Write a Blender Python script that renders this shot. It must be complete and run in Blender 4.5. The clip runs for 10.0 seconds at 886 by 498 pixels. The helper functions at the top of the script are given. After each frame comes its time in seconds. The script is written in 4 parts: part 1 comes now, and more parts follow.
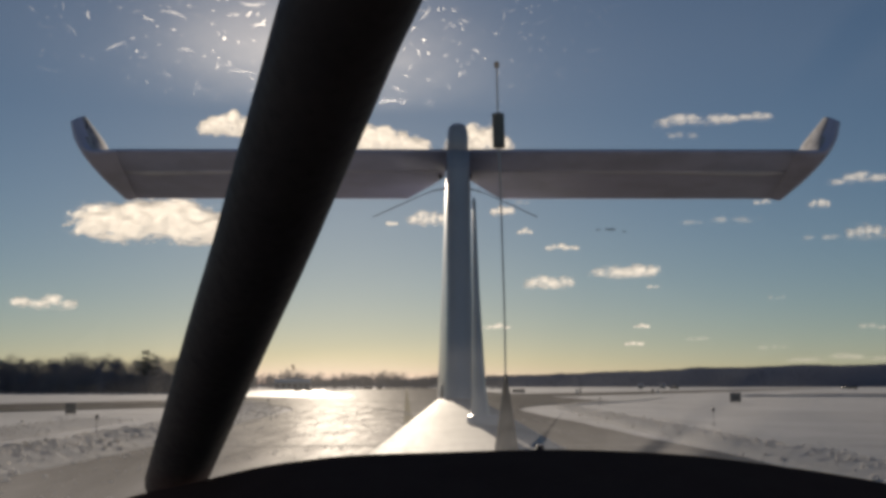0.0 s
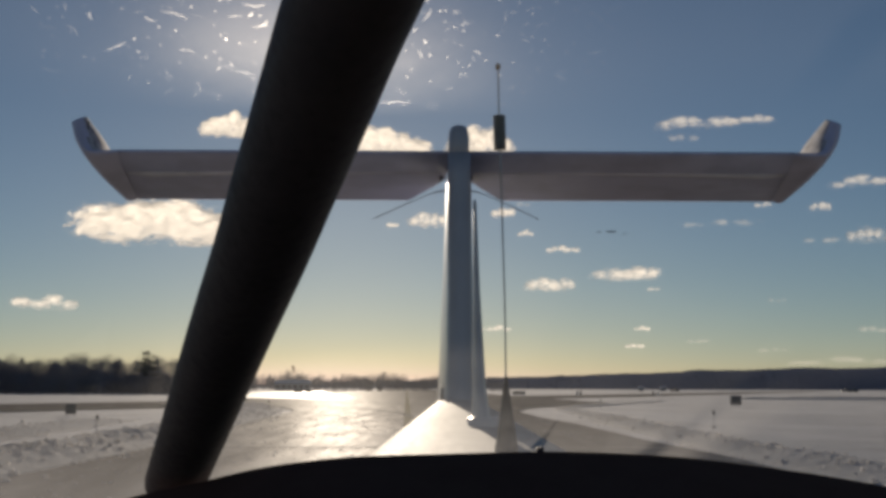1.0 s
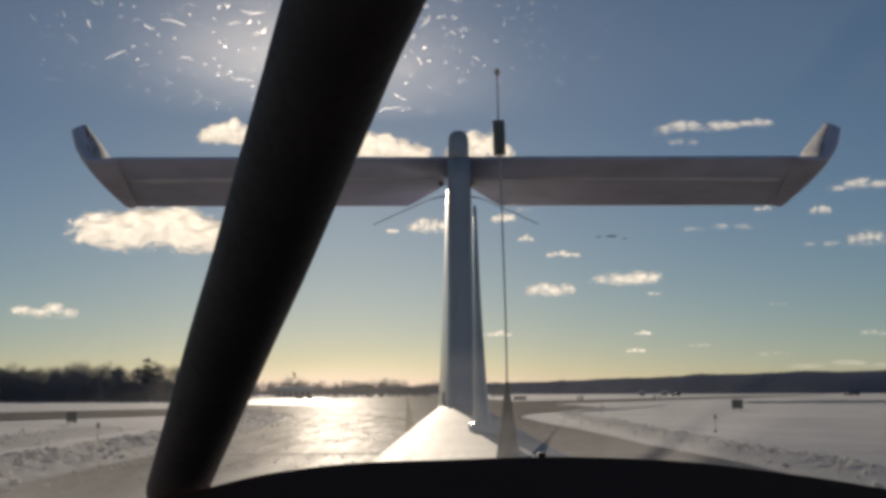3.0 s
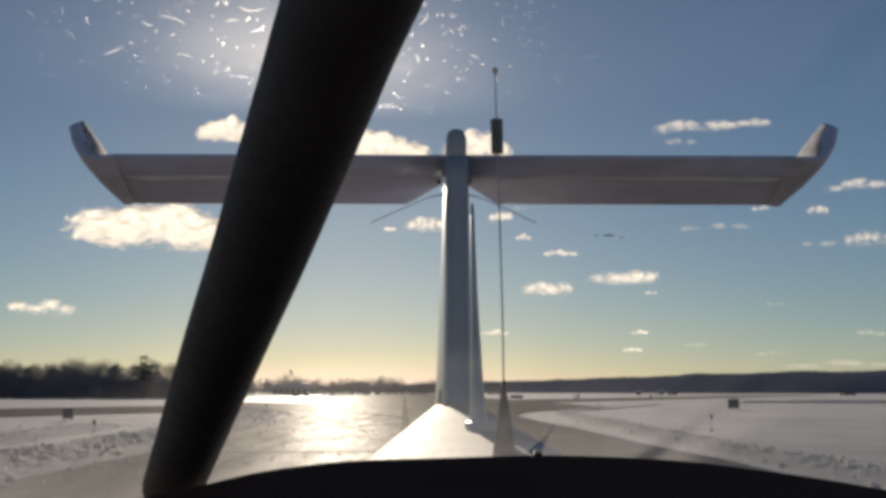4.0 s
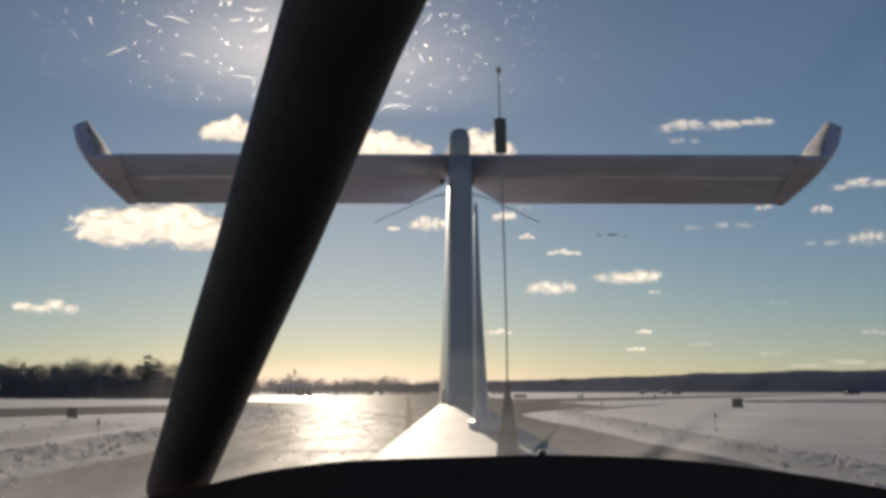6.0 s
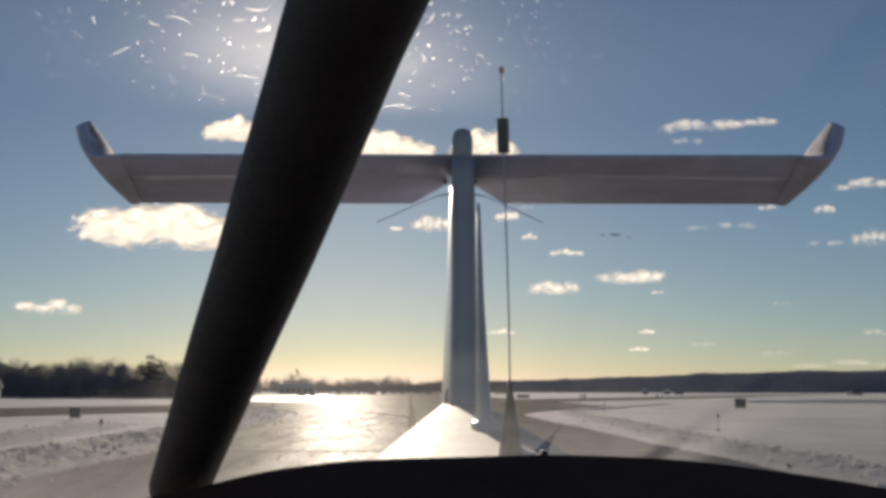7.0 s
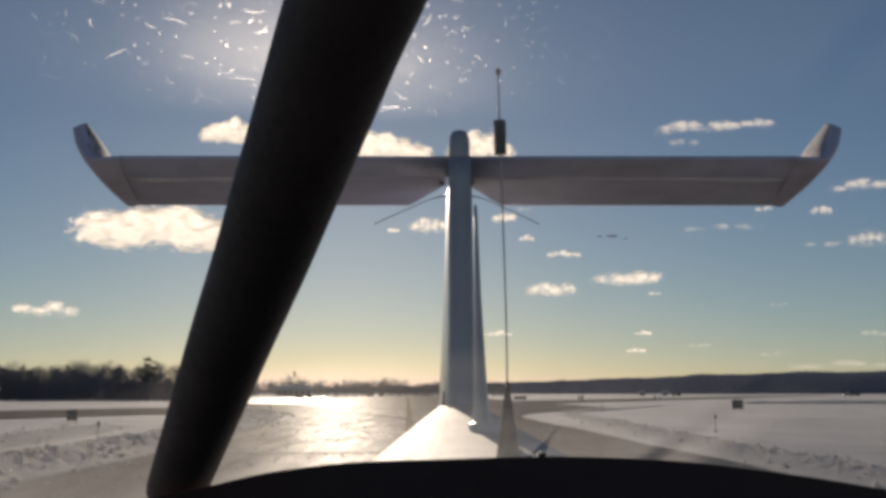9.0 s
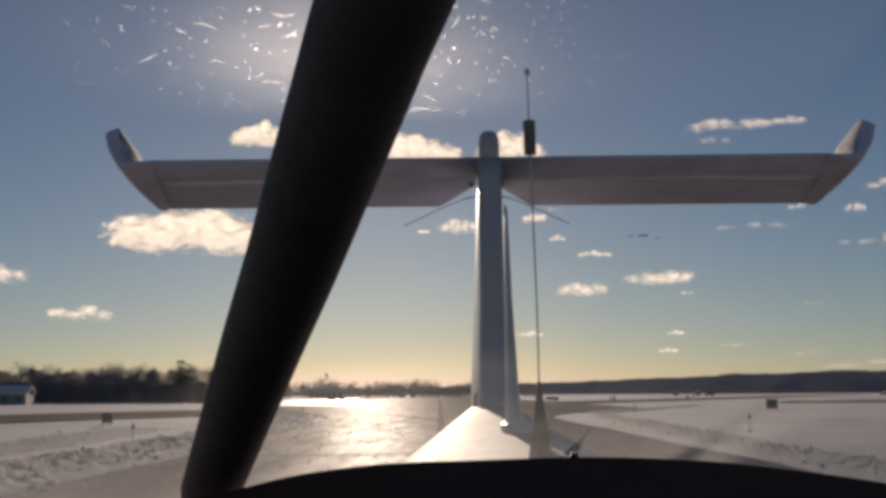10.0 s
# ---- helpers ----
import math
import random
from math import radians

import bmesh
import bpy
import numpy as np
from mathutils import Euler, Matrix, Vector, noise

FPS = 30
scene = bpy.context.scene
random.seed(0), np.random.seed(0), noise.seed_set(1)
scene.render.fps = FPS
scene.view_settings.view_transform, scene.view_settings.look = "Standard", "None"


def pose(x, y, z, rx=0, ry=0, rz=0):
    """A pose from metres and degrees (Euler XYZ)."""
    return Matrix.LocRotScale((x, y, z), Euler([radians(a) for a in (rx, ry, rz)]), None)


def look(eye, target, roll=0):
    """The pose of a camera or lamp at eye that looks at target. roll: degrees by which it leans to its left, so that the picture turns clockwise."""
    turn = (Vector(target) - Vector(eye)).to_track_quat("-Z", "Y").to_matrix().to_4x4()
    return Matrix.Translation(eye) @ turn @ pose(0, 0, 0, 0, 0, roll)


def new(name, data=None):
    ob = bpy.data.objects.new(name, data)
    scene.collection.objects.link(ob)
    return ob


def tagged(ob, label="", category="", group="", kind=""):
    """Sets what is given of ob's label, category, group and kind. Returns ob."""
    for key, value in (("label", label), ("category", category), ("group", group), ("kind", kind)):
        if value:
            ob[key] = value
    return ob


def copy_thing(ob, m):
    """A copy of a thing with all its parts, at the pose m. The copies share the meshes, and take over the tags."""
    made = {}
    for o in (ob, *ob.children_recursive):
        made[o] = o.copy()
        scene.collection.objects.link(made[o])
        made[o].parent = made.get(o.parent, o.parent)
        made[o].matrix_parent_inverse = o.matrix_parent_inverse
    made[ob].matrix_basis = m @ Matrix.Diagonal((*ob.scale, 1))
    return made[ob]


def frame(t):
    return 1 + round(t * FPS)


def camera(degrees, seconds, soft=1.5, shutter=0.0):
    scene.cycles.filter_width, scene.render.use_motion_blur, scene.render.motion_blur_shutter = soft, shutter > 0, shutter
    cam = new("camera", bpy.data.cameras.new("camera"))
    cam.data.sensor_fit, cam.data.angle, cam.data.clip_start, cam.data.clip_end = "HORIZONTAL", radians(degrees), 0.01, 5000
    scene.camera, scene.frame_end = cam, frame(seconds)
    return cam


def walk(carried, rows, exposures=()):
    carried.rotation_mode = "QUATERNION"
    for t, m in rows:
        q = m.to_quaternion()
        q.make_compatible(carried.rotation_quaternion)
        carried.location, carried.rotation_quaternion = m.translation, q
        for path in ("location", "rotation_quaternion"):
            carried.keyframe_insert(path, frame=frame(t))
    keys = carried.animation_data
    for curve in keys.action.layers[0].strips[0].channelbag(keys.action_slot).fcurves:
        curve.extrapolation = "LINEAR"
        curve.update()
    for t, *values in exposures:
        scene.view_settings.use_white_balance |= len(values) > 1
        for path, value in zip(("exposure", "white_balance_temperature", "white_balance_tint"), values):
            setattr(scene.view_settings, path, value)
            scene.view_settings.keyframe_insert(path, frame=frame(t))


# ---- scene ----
SECONDS = 10.0
cam = camera(44.0, SECONDS, soft=3.8)
EYE = (0.0, 0.0, 1.65)
# seconds, yaw, pitch, roll of the head-mounted view out over the tail
TURNS = [
    (0.0, -0.221, 6.928, 0.0), (0.5, -0.192, 7.371, 0.0), (1.0, -0.207, 7.017, 0.2),
    (1.5, -0.192, 7.386, 0.0), (2.0, -0.236, 6.958, -0.19), (2.5, -0.089, 7.342, -0.25),
    (4.0, -0.325, 7.223, 0.1), (4.5, 0.0, 7.312, 0.0), (5.0, -0.089, 7.282, -0.2),
    (5.5, -0.207, 7.194, 0.0), (7.0, 0.0, 7.194, 0.12), (7.5, 0.044, 7.046, -0.1),
    (8.0, -0.118, 7.135, -0.1), (8.5, -0.251, 7.179, 0.12), (9.0, -0.133, 7.282, 0.0),
    (9.3, 0.148, 7.312, -0.1), (9.5, 0.886, 7.401, -0.25), (10.0, 1.506, 7.342, -0.3),
]
NOSE = 0.2                     # degrees by which the airplane sits nose-down on its wheels
walk(cam, [(t, pose(*EYE, 90 + p + NOSE, -r, y)) for t, y, p, r in TURNS], exposures=[(0.0, -0.17, 7250, 13), (0.5, -0.15, 7250, 13), (2.0, -0.10, 7350, 13), (4.0, 0.09, 7250, 12), (4.5, 0.19, 7250, 12), (5.0, 0.19, 7250, 12), (5.5, 0.11, 7350, 13), (7.0, 0.17, 7250, 13), (7.5, 0.05, 7350, 13), (8.5, -0.01, 7350, 13), (9.2, 0.05, 7400, 16), (10.0, -0.12, 7600, 19)])

# ---- light ----
SUN_AZ, SUN_EL = -5.3, 11.75          # degrees; azimuth from +y towards +x
world = bpy.data.worlds.new("sky")
scene.world = world
world.use_nodes = True
wn = world.node_tree
sky = wn.nodes.new("ShaderNodeTexSky")
sky.sky_type = "NISHITA"
sky.sun_disc = False
sky.sun_elevation, sky.sun_rotation = radians(SUN_EL), radians(SUN_AZ)
sky.altitude, sky.air_density, sky.dust_density, sky.ozone_density = 100, 0.85, 0.12, 3.3
wn.nodes["Background"].inputs["Strength"].default_value = 0.05
# pale ground haze: the low sky never goes deep yellow
apart = wn.nodes.new("ShaderNodeSeparateColor")
joined = wn.nodes.new("ShaderNodeCombineColor")
share = wn.nodes.new("ShaderNodeMath")
share.operation = "MULTIPLY"
share.inputs[1].default_value = 0.64
least = wn.nodes.new("ShaderNodeMath")
least.operation = "SMOOTH_MAX"
least.inputs[2].default_value = 1.5
wn.links.new(sky.outputs[0], apart.inputs[0])
wn.links.new(apart.outputs[0], share.inputs[0])
wn.links.new(share.outputs[0], least.inputs[0])
wn.links.new(apart.outputs[2], least.inputs[1])
wn.links.new(apart.outputs[0], joined.inputs[0])
wn.links.new(apart.outputs[1], joined.inputs[1])
wn.links.new(least.outputs[0], joined.inputs[2])
wn.links.new(joined.outputs[0], wn.nodes["Background"].inputs["Color"])
lamp = bpy.data.lights.new("sun", "SUN")
lamp.energy, lamp.angle, lamp.color = 5.0, radians(0.5), (1.0, 0.91, 0.79)
sun = new("sun", lamp)
TO_SUN = Vector((math.sin(radians(SUN_AZ)) * math.cos(radians(SUN_EL)),
                 math.cos(radians(SUN_AZ)) * math.cos(radians(SUN_EL)), math.sin(radians(SUN_EL))))
sun.matrix_world = look(TO_SUN * 50, (0, 0, 0))


# ---- materials ----
def nodes_of(name):
    m = bpy.data.materials.new(name)
    m.use_nodes = True
    t = m.node_tree
    return m, t, t.nodes["Principled BSDF"], t.nodes["Material Output"]


def node(t, kind, **inputs):
    n = t.nodes.new("ShaderNode" + kind)
    for k, v in inputs.items():
        n.inputs[k.replace("_", " ")].default_value = v
    return n


def coords(t):
    return t.nodes.new("ShaderNodeTexCoord")


def noise_at(t, scale, detail=5.0, rough=0.6, source="Object", stretch=None):
    c = coords(t)
    n = node(t, "TexNoise", Scale=scale, Detail=detail, Roughness=rough)
    out = c.outputs[source]
    if stretch:
        mp = node(t, "Mapping")
        mp.inputs["Scale"].default_value = stretch
        t.links.new(out, mp.inputs["Vector"])
        out = mp.outputs[0]
    t.links.new(out, n.inputs["Vector"])
    return n.outputs["Fac"]


def span(t, value, a, b, lo, hi):
    n = node(t, "MapRange")
    n.interpolation_type = "SMOOTHSTEP"
    for i, v in enumerate((a, b, lo, hi)):
        n.inputs[1 + i].default_value = v
    t.links.new(value, n.inputs[0])
    return n.outputs[0]


def mix_colour(t, fac, a, b):
    n = t.nodes.new("ShaderNodeMix")
    n.data_type = "RGBA"
    for s, v in ((6, a), (7, b)):
        if isinstance(v, tuple):
            n.inputs[s].default_value = (*v, 1)
        else:
            t.links.new(v, n.inputs[s])
    if isinstance(fac, float):
        n.inputs[0].default_value = fac
    else:
        t.links.new(fac, n.inputs[0])
    return n.outputs[2]


def bump(t, bsdf, value, strength, distance):
    b = node(t, "Bump", Strength=strength, Distance=distance)
    t.links.new(value, b.inputs["Height"])
    t.links.new(b.outputs[0], bsdf.inputs["Normal"])


def painted(name, a, b, rough=(0.3, 0.5), scale=6.0, metal=0.0, coat=0.0, relief=0.0, spec=0.5, coat_rough=0.03, grain=0.5):
    """Two-tone surface with broad stains, fine grain and uneven gloss."""
    m, t, p, _ = nodes_of(name)
    broad = span(t, noise_at(t, scale), 0.35, 0.7, 0.0, 1.0)
    fine = noise_at(t, scale * 14, 4.0)
    c = mix_colour(t, broad, a, b)
    dark = tuple(x * 0.75 for x in a)
    c = mix_colour(t, span(t, fine, 0.55, 0.8, 0.0, grain), c, dark)
    t.links.new(c, p.inputs["Base Color"])
    t.links.new(span(t, fine, 0.3, 0.75, *rough), p.inputs["Roughness"])
    p.inputs["Metallic"].default_value = metal
    p.inputs["Coat Weight"].default_value = coat
    p.inputs["Coat Roughness"].default_value = coat_rough
    p.inputs["Specular IOR Level"].default_value = spec
    if relief:
        bump(t, p, fine, 0.5, relief)
    return m


def snow_material(name, deep=0.0):
    m, t, p, out = nodes_of(name)
    if deep:
        p.inputs["Subsurface Weight"].default_value = deep
        p.inputs["Subsurface Radius"].default_value = (1.0, 0.95, 0.9)
        p.inputs["Subsurface Scale"].default_value = 0.16
    drift = noise_at(t, 0.12, 6.0, 0.6, stretch=(1.0, 0.45, 1.0))
    grain = noise_at(t, 3.0, 7.0, 0.7)
    dirt = span(t, noise_at(t, 0.10, 8.0, 0.7), 0.45, 0.68, 0.0, 0.75)
    c = mix_colour(t, span(t, drift, 0.35, 0.65, 0.0, 1.0), (0.60, 0.597, 0.605), (0.69, 0.687, 0.695))
    c = mix_colour(t, dirt, c, (0.46, 0.445, 0.435))
    c = mix_colour(t, span(t, grain, 0.58, 0.75, 0.0, 0.45), c, (0.36, 0.34, 0.31))
    t.links.new(c, p.inputs["Base Color"])
    t.links.new(span(t, drift, 0.3, 0.7, 0.75, 0.95), p.inputs["Roughness"])
    p.inputs["Specular IOR Level"].default_value = 0.01
    add = t.nodes.new("ShaderNodeMath")
    add.operation = "ADD"
    t.links.new(drift, add.inputs[0])
    t.links.new(grain, add.inputs[1])
    bump(t, p, add.outputs[0], 0.6, 0.12)
    if deep:
        through_light = node(t, "BsdfTranslucent", Color=(0.80, 0.77, 0.73, 1))
        both = node(t, "MixShader", Fac=0.4)
        t.links.new(p.outputs[0], both.inputs[1])
        t.links.new(through_light.outputs[0], both.inputs[2])
        t.links.new(both.outputs[0], out.inputs["Surface"])
    return m


def asphalt_material():
    m, t, p, out = nodes_of("damp_asphalt")
    broad = noise_at(t, 0.09, 6.0, 0.62, stretch=(1.0, 0.3, 1.0))
    streak = noise_at(t, 0.8, 6.0, 0.7, stretch=(1.0, 0.12, 1.0))
    grain = noise_at(t, 45.0, 3.0)
    c = mix_colour(t, span(t, broad, 0.38, 0.66, 0.0, 1.0), (0.17, 0.153, 0.132), (0.26, 0.235, 0.205))
    c = mix_colour(t, span(t, streak, 0.52, 0.75, 0.0, 0.6), c, (0.43, 0.40, 0.36))
    c = mix_colour(t, span(t, grain, 0.5, 0.8, 0.0, 0.5), c, (0.05, 0.048, 0.045))
    t.links.new(c, p.inputs["Base Color"])
    p.inputs["Roughness"].default_value = 0.9
    p.inputs["Specular IOR Level"].default_value = 0.0
    bump(t, p, streak, 0.05, 0.010)
    # thin melt water in patches
    wet = node(t, "BsdfGlossy", Color=(1, 1, 1, 1), Roughness=0.44)
    amount = span(t, noise_at(t, 1.1, 7.0, 0.72, stretch=(1.0, 0.13, 1.0)), 0.36, 0.70, 0.014, 0.038)
    both = node(t, "MixShader")
    t.links.new(amount, both.inputs[0])
    t.links.new(p.outputs[0], both.inputs[1])
    t.links.new(wet.outputs[0], both.inputs[2])
    t.links.new(both.outputs[0], out.inputs["Surface"])
    return m


def ice_material():
    m, t, p, out = nodes_of("polished_icy_snow")
    broad = noise_at(t, 0.10, 6.0, 0.6, stretch=(1.0, 0.4, 1.0))
    c = mix_colour(t, span(t, broad, 0.35, 0.65, 0.0, 1.0), (0.74, 0.72, 0.69), (0.82, 0.80, 0.77))
    t.links.new(c, p.inputs["Base Color"])
    p.inputs["Roughness"].default_value = 0.85
    bump(t, p, noise_at(t, 2.5, 6.0, 0.7), 0.3, 0.04)
    crust = node(t, "BsdfGlossy", Color=(1, 1, 1, 1), Roughness=0.40)
    both = node(t, "MixShader")
    t.links.new(span(t, broad, 0.38, 0.62, 0.03, 0.14), both.inputs[0])
    t.links.new(p.outputs[0], both.inputs[1])
    t.links.new(crust.outputs[0], both.inputs[2])
    t.links.new(both.outputs[0], out.inputs["Surface"])
    return m


def bark_material(name, a, b):
    return painted(name, a, b, rough=(0.9, 1.0), scale=1.5, spec=0.0)


def cloud_material(name, size, ragged, solid, dense):
    m, t, p, out = nodes_of(name)
    t.nodes.remove(p)
    c = coords(t)
    sep = t.nodes.new("ShaderNodeSeparateXYZ")
    t.links.new(c.outputs["UV"], sep.inputs[0])

    def mathn(op, a, b=None):
        n = t.nodes.new("ShaderNodeMath")
        n.operation = op
        for i, v in enumerate((a, b)):
            if v is None:
                continue
            if isinstance(v, (int, float)):
                n.inputs[i].default_value = v
            else:
                t.links.new(v, n.inputs[i])
        return n.outputs[0]

    v = mathn("MULTIPLY_ADD", sep.outputs[1], 2.0)
    v.node.inputs[2].default_value = -1.0
    heap = t.nodes.new("ShaderNodeAttribute")
    heap.attribute_name = "heap"
    info = t.nodes.new("ShaderNodeObjectInfo")
    shift = t.nodes.new("ShaderNodeVectorMath")
    shift.operation = "MULTIPLY_ADD"
    shift.inputs[1].default_value = (0.65, 1.0, 1.5)
    t.links.new(c.outputs["Object"], shift.inputs[0])
    t.links.new(mathn("MULTIPLY", info.outputs["Random"], 900.0), shift.inputs[2])
    big = node(t, "TexNoise", Scale=0.018 / size, Detail=6.0, Roughness=0.55)
    fine = node(t, "TexNoise", Scale=0.05 / size, Detail=6.0, Roughness=0.65)
    for n in (big, fine):
        t.links.new(shift.outputs[0], n.inputs["Vector"])
    body = mathn("ADD", heap.outputs["Fac"], solid)
    body = mathn("ADD", body, mathn("MULTIPLY", mathn("SUBTRACT", big.outputs["Fac"], 0.5), ragged))
    body = mathn("ADD", body, mathn("MULTIPLY", mathn("SUBTRACT", fine.outputs["Fac"], 0.5), 1.3))
    # never reaches the rim of the sheet
    body = mathn("MINIMUM", body, mathn("ADD", mathn("MULTIPLY", heap.outputs["Fac"], 2.0), 0.75))
    thick = mathn("MULTIPLY", span(t, body, 0.02, dense, 0.0, 1.0), info.outputs["Alpha"])
    diff = node(t, "BsdfDiffuse", Color=(0.9, 0.9, 0.9, 1))
    trl = node(t, "BsdfTranslucent", Color=(0.97, 0.945, 0.90, 1))
    both = node(t, "MixShader")
    # dense hearts let less sun through than the ragged tops
    t.links.new(span(t, mathn("ADD", mathn("MULTIPLY", fine.outputs["Fac"], 0.8), mathn("MULTIPLY", v, 0.22)), 0.26, 0.60, 0.62, 1.0), both.inputs[0])
    t.links.new(diff.outputs[0], both.inputs[1])
    t.links.new(trl.outputs[0], both.inputs[2])
    clear = node(t, "BsdfTransparent")
    last = node(t, "MixShader")
    t.links.new(thick, last.inputs[0])
    t.links.new(clear.outputs[0], last.inputs[1])
    t.links.new(both.outputs[0], last.inputs[2])
    t.links.new(last.outputs[0], out.inputs["Surface"])
    return m


def dust(t, narrow, wide, share):
    """Light thrown forward by grains and nicks, which lie at every angle: (index, roughness) of a narrow and a wide cone."""
    facing = node(t, "CombineXYZ", X=0.0, Y=-0.98, Z=-0.2)
    both = node(t, "MixShader", Fac=share)
    for k, (ior, rough) in enumerate((narrow, wide)):
        cone = node(t, "BsdfRefraction", Color=(1, 0.98, 0.95, 1), Roughness=rough, IOR=ior)
        t.links.new(facing.outputs[0], cone.inputs["Normal"])
        t.links.new(cone.outputs[0], both.inputs[k + 1])
    return both.outputs[0]


def perspex_material():
    m, t, p, out = nodes_of("scratched_perspex")
    t.nodes.remove(p)
    clear = node(t, "BsdfTransparent", Color=(0.97, 0.98, 0.98, 1))
    gloss = node(t, "BsdfGlossy", Color=(1, 1, 1, 1), Roughness=0.02)
    facing = t.nodes.new("ShaderNodeLayerWeight")
    steep = t.nodes.new("ShaderNodeMath")
    steep.operation = "POWER"
    steep.inputs[1].default_value = 5.0
    t.links.new(facing.outputs["Facing"], steep.inputs[0])
    sheen = span(t, steep.outputs[0], 0.0, 1.0, 0.02, 0.45)
    pane = node(t, "MixShader")
    t.links.new(sheen, pane.inputs[0])
    t.links.new(clear.outputs[0], pane.inputs[1])
    t.links.new(gloss.outputs[0], pane.inputs[2])
    # dust film and fine scratches throw the sun forward
    glow = dust(t, (1.09, 0.6), (1.23, 0.7), 0.6)
    film = span(t, noise_at(t, 7.0, 6.0, 0.65), 0.3, 0.75, 0.005, 0.0135)
    speck = span(t, noise_at(t, 620.0, 2.0, 0.5, stretch=(1.0, 0.3, 1.0)), 0.71, 0.77, 0.0, 0.17)
    sparse = span(t, noise_at(t, 9.0, 4.0), 0.4, 0.62, 0.0, 1.0)
    mul = t.nodes.new("ShaderNodeMath")
    mul.operation = "MULTIPLY_ADD"
    t.links.new(speck, mul.inputs[0])
    t.links.new(sparse, mul.inputs[1])
    t.links.new(film, mul.inputs[2])
    last = node(t, "MixShader")
    t.links.new(mul.outputs[0], last.inputs[0])
    t.links.new(pane.outputs[0], last.inputs[1])
    t.links.new(glow, last.inputs[2])
    # a pale veil of dried spray; thickened towards the rim to paint low glare haze
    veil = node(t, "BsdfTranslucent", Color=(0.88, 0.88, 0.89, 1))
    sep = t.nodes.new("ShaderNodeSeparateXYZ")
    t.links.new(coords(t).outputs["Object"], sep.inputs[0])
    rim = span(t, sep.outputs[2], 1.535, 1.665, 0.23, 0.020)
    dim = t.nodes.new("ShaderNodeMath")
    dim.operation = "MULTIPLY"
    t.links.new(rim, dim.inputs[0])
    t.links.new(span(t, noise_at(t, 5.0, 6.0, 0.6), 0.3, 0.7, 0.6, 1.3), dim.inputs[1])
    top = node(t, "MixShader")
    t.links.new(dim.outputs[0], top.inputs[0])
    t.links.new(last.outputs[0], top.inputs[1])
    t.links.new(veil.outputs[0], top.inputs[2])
    t.links.new(top.outputs[0], out.inputs["Surface"])
    return m


def scratch_material():
    """Roughened grooves in the perspex: clear from most sides, bright towards the sun."""
    m, t, p, out = nodes_of("scratch_in_perspex")
    t.nodes.remove(p)
    clear = node(t, "BsdfTransparent", Color=(0.98, 0.98, 0.98, 1))
    groove = dust(t, (1.11, 0.65), (1.27, 0.68), 0.55)
    last = node(t, "MixShader")
    geo = t.nodes.new("ShaderNodeNewGeometry")
    t.links.new(span(t, geo.outputs["Random Per Island"], 0.3, 1.0, 0.006, 0.19), last.inputs[0])
    t.links.new(clear.outputs[0], last.inputs[1])
    t.links.new(groove, last.inputs[2])
    t.links.new(last.outputs[0], out.inputs["Surface"])
    return m


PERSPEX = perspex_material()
SCRATCH = scratch_material()
SNOW = snow_material("packed_snow")
LOOSE_SNOW = snow_material("ploughed_snow", 0.7)
ASPHALT = asphalt_material()
ICE = ice_material()
YELLOW = painted("worn_yellow_paint", (0.60, 0.53, 0.36), (0.48, 0.43, 0.32), (0.9, 1.0), 1.0, spec=0.0)
WHITE_LINE = painted("worn_white_paint", (0.55, 0.52, 0.47), (0.36, 0.34, 0.30), (0.9, 1.0), 1.0, spec=0.0)
GELCOAT = painted("white_gelcoat", (0.56, 0.54, 0.50), (0.47, 0.45, 0.42), (0.64, 0.80), 4.0, spec=0.10)
# white gelcoat darkened bluish: shade on the fin's front is put into the base
FIN_GLOSS = painted("shaded_polished_gelcoat", (0.40, 0.42, 0.47), (0.34, 0.36, 0.41), (0.34, 0.42), 5.0, coat=1.0, spec=1.0, coat_rough=0.33, grain=0.12)
# white gelcoat again, with the underside's bluish shade tinted into it
GELCOAT_SHADED = painted("white_gelcoat_shade_blue", (0.60, 0.61, 0.81), (0.455, 0.465, 0.62), (0.4, 0.6), 5.0, coat=0.0)
# mottled grime, its tone darkened as well to dim the sunlit inner faces
GRIMY_DIMMED = painted("grimy_dimmed_gelcoat", (0.52, 0.52, 0.56), (0.13, 0.13, 0.145), (0.85, 1.0), 30.0, spec=0.1)
# pale colour that stands for the highlight along the elevator hinge
GLINT_PAINT = painted("pale_hinge_glint", (0.80, 0.77, 0.82), (0.70, 0.68, 0.74), (0.25, 0.4), 9.0, coat=0.6, coat_rough=0.2)
GREY_BLADE = painted("grey_antenna_paint", (0.58, 0.60, 0.63), (0.50, 0.52, 0.55), (0.3, 0.5), 8.0)
BLACK_TRIM = painted("black_cabin_trim", (0.105, 0.060, 0.048), (0.120, 0.070, 0.056), (0.9, 1.0), 20.0, relief=0.0008, spec=0.02)
BLACK_PAINT = painted("black_tube_paint", (0.075, 0.062, 0.066), (0.095, 0.078, 0.080), (0.55, 0.75), 12.0, spec=0.2)
RUBBER = painted("black_rubber", (0.03, 0.03, 0.032), (0.045, 0.045, 0.045), (0.5, 0.7), 20.0)
STEEL = painted("dull_steel", (0.42, 0.42, 0.43), (0.32, 0.32, 0.33), (0.3, 0.5), 20.0, metal=0.9)
COIL = painted("bronze_coil", (0.16, 0.15, 0.12), (0.10, 0.095, 0.08), (0.3, 0.5), 30.0, metal=0.4)
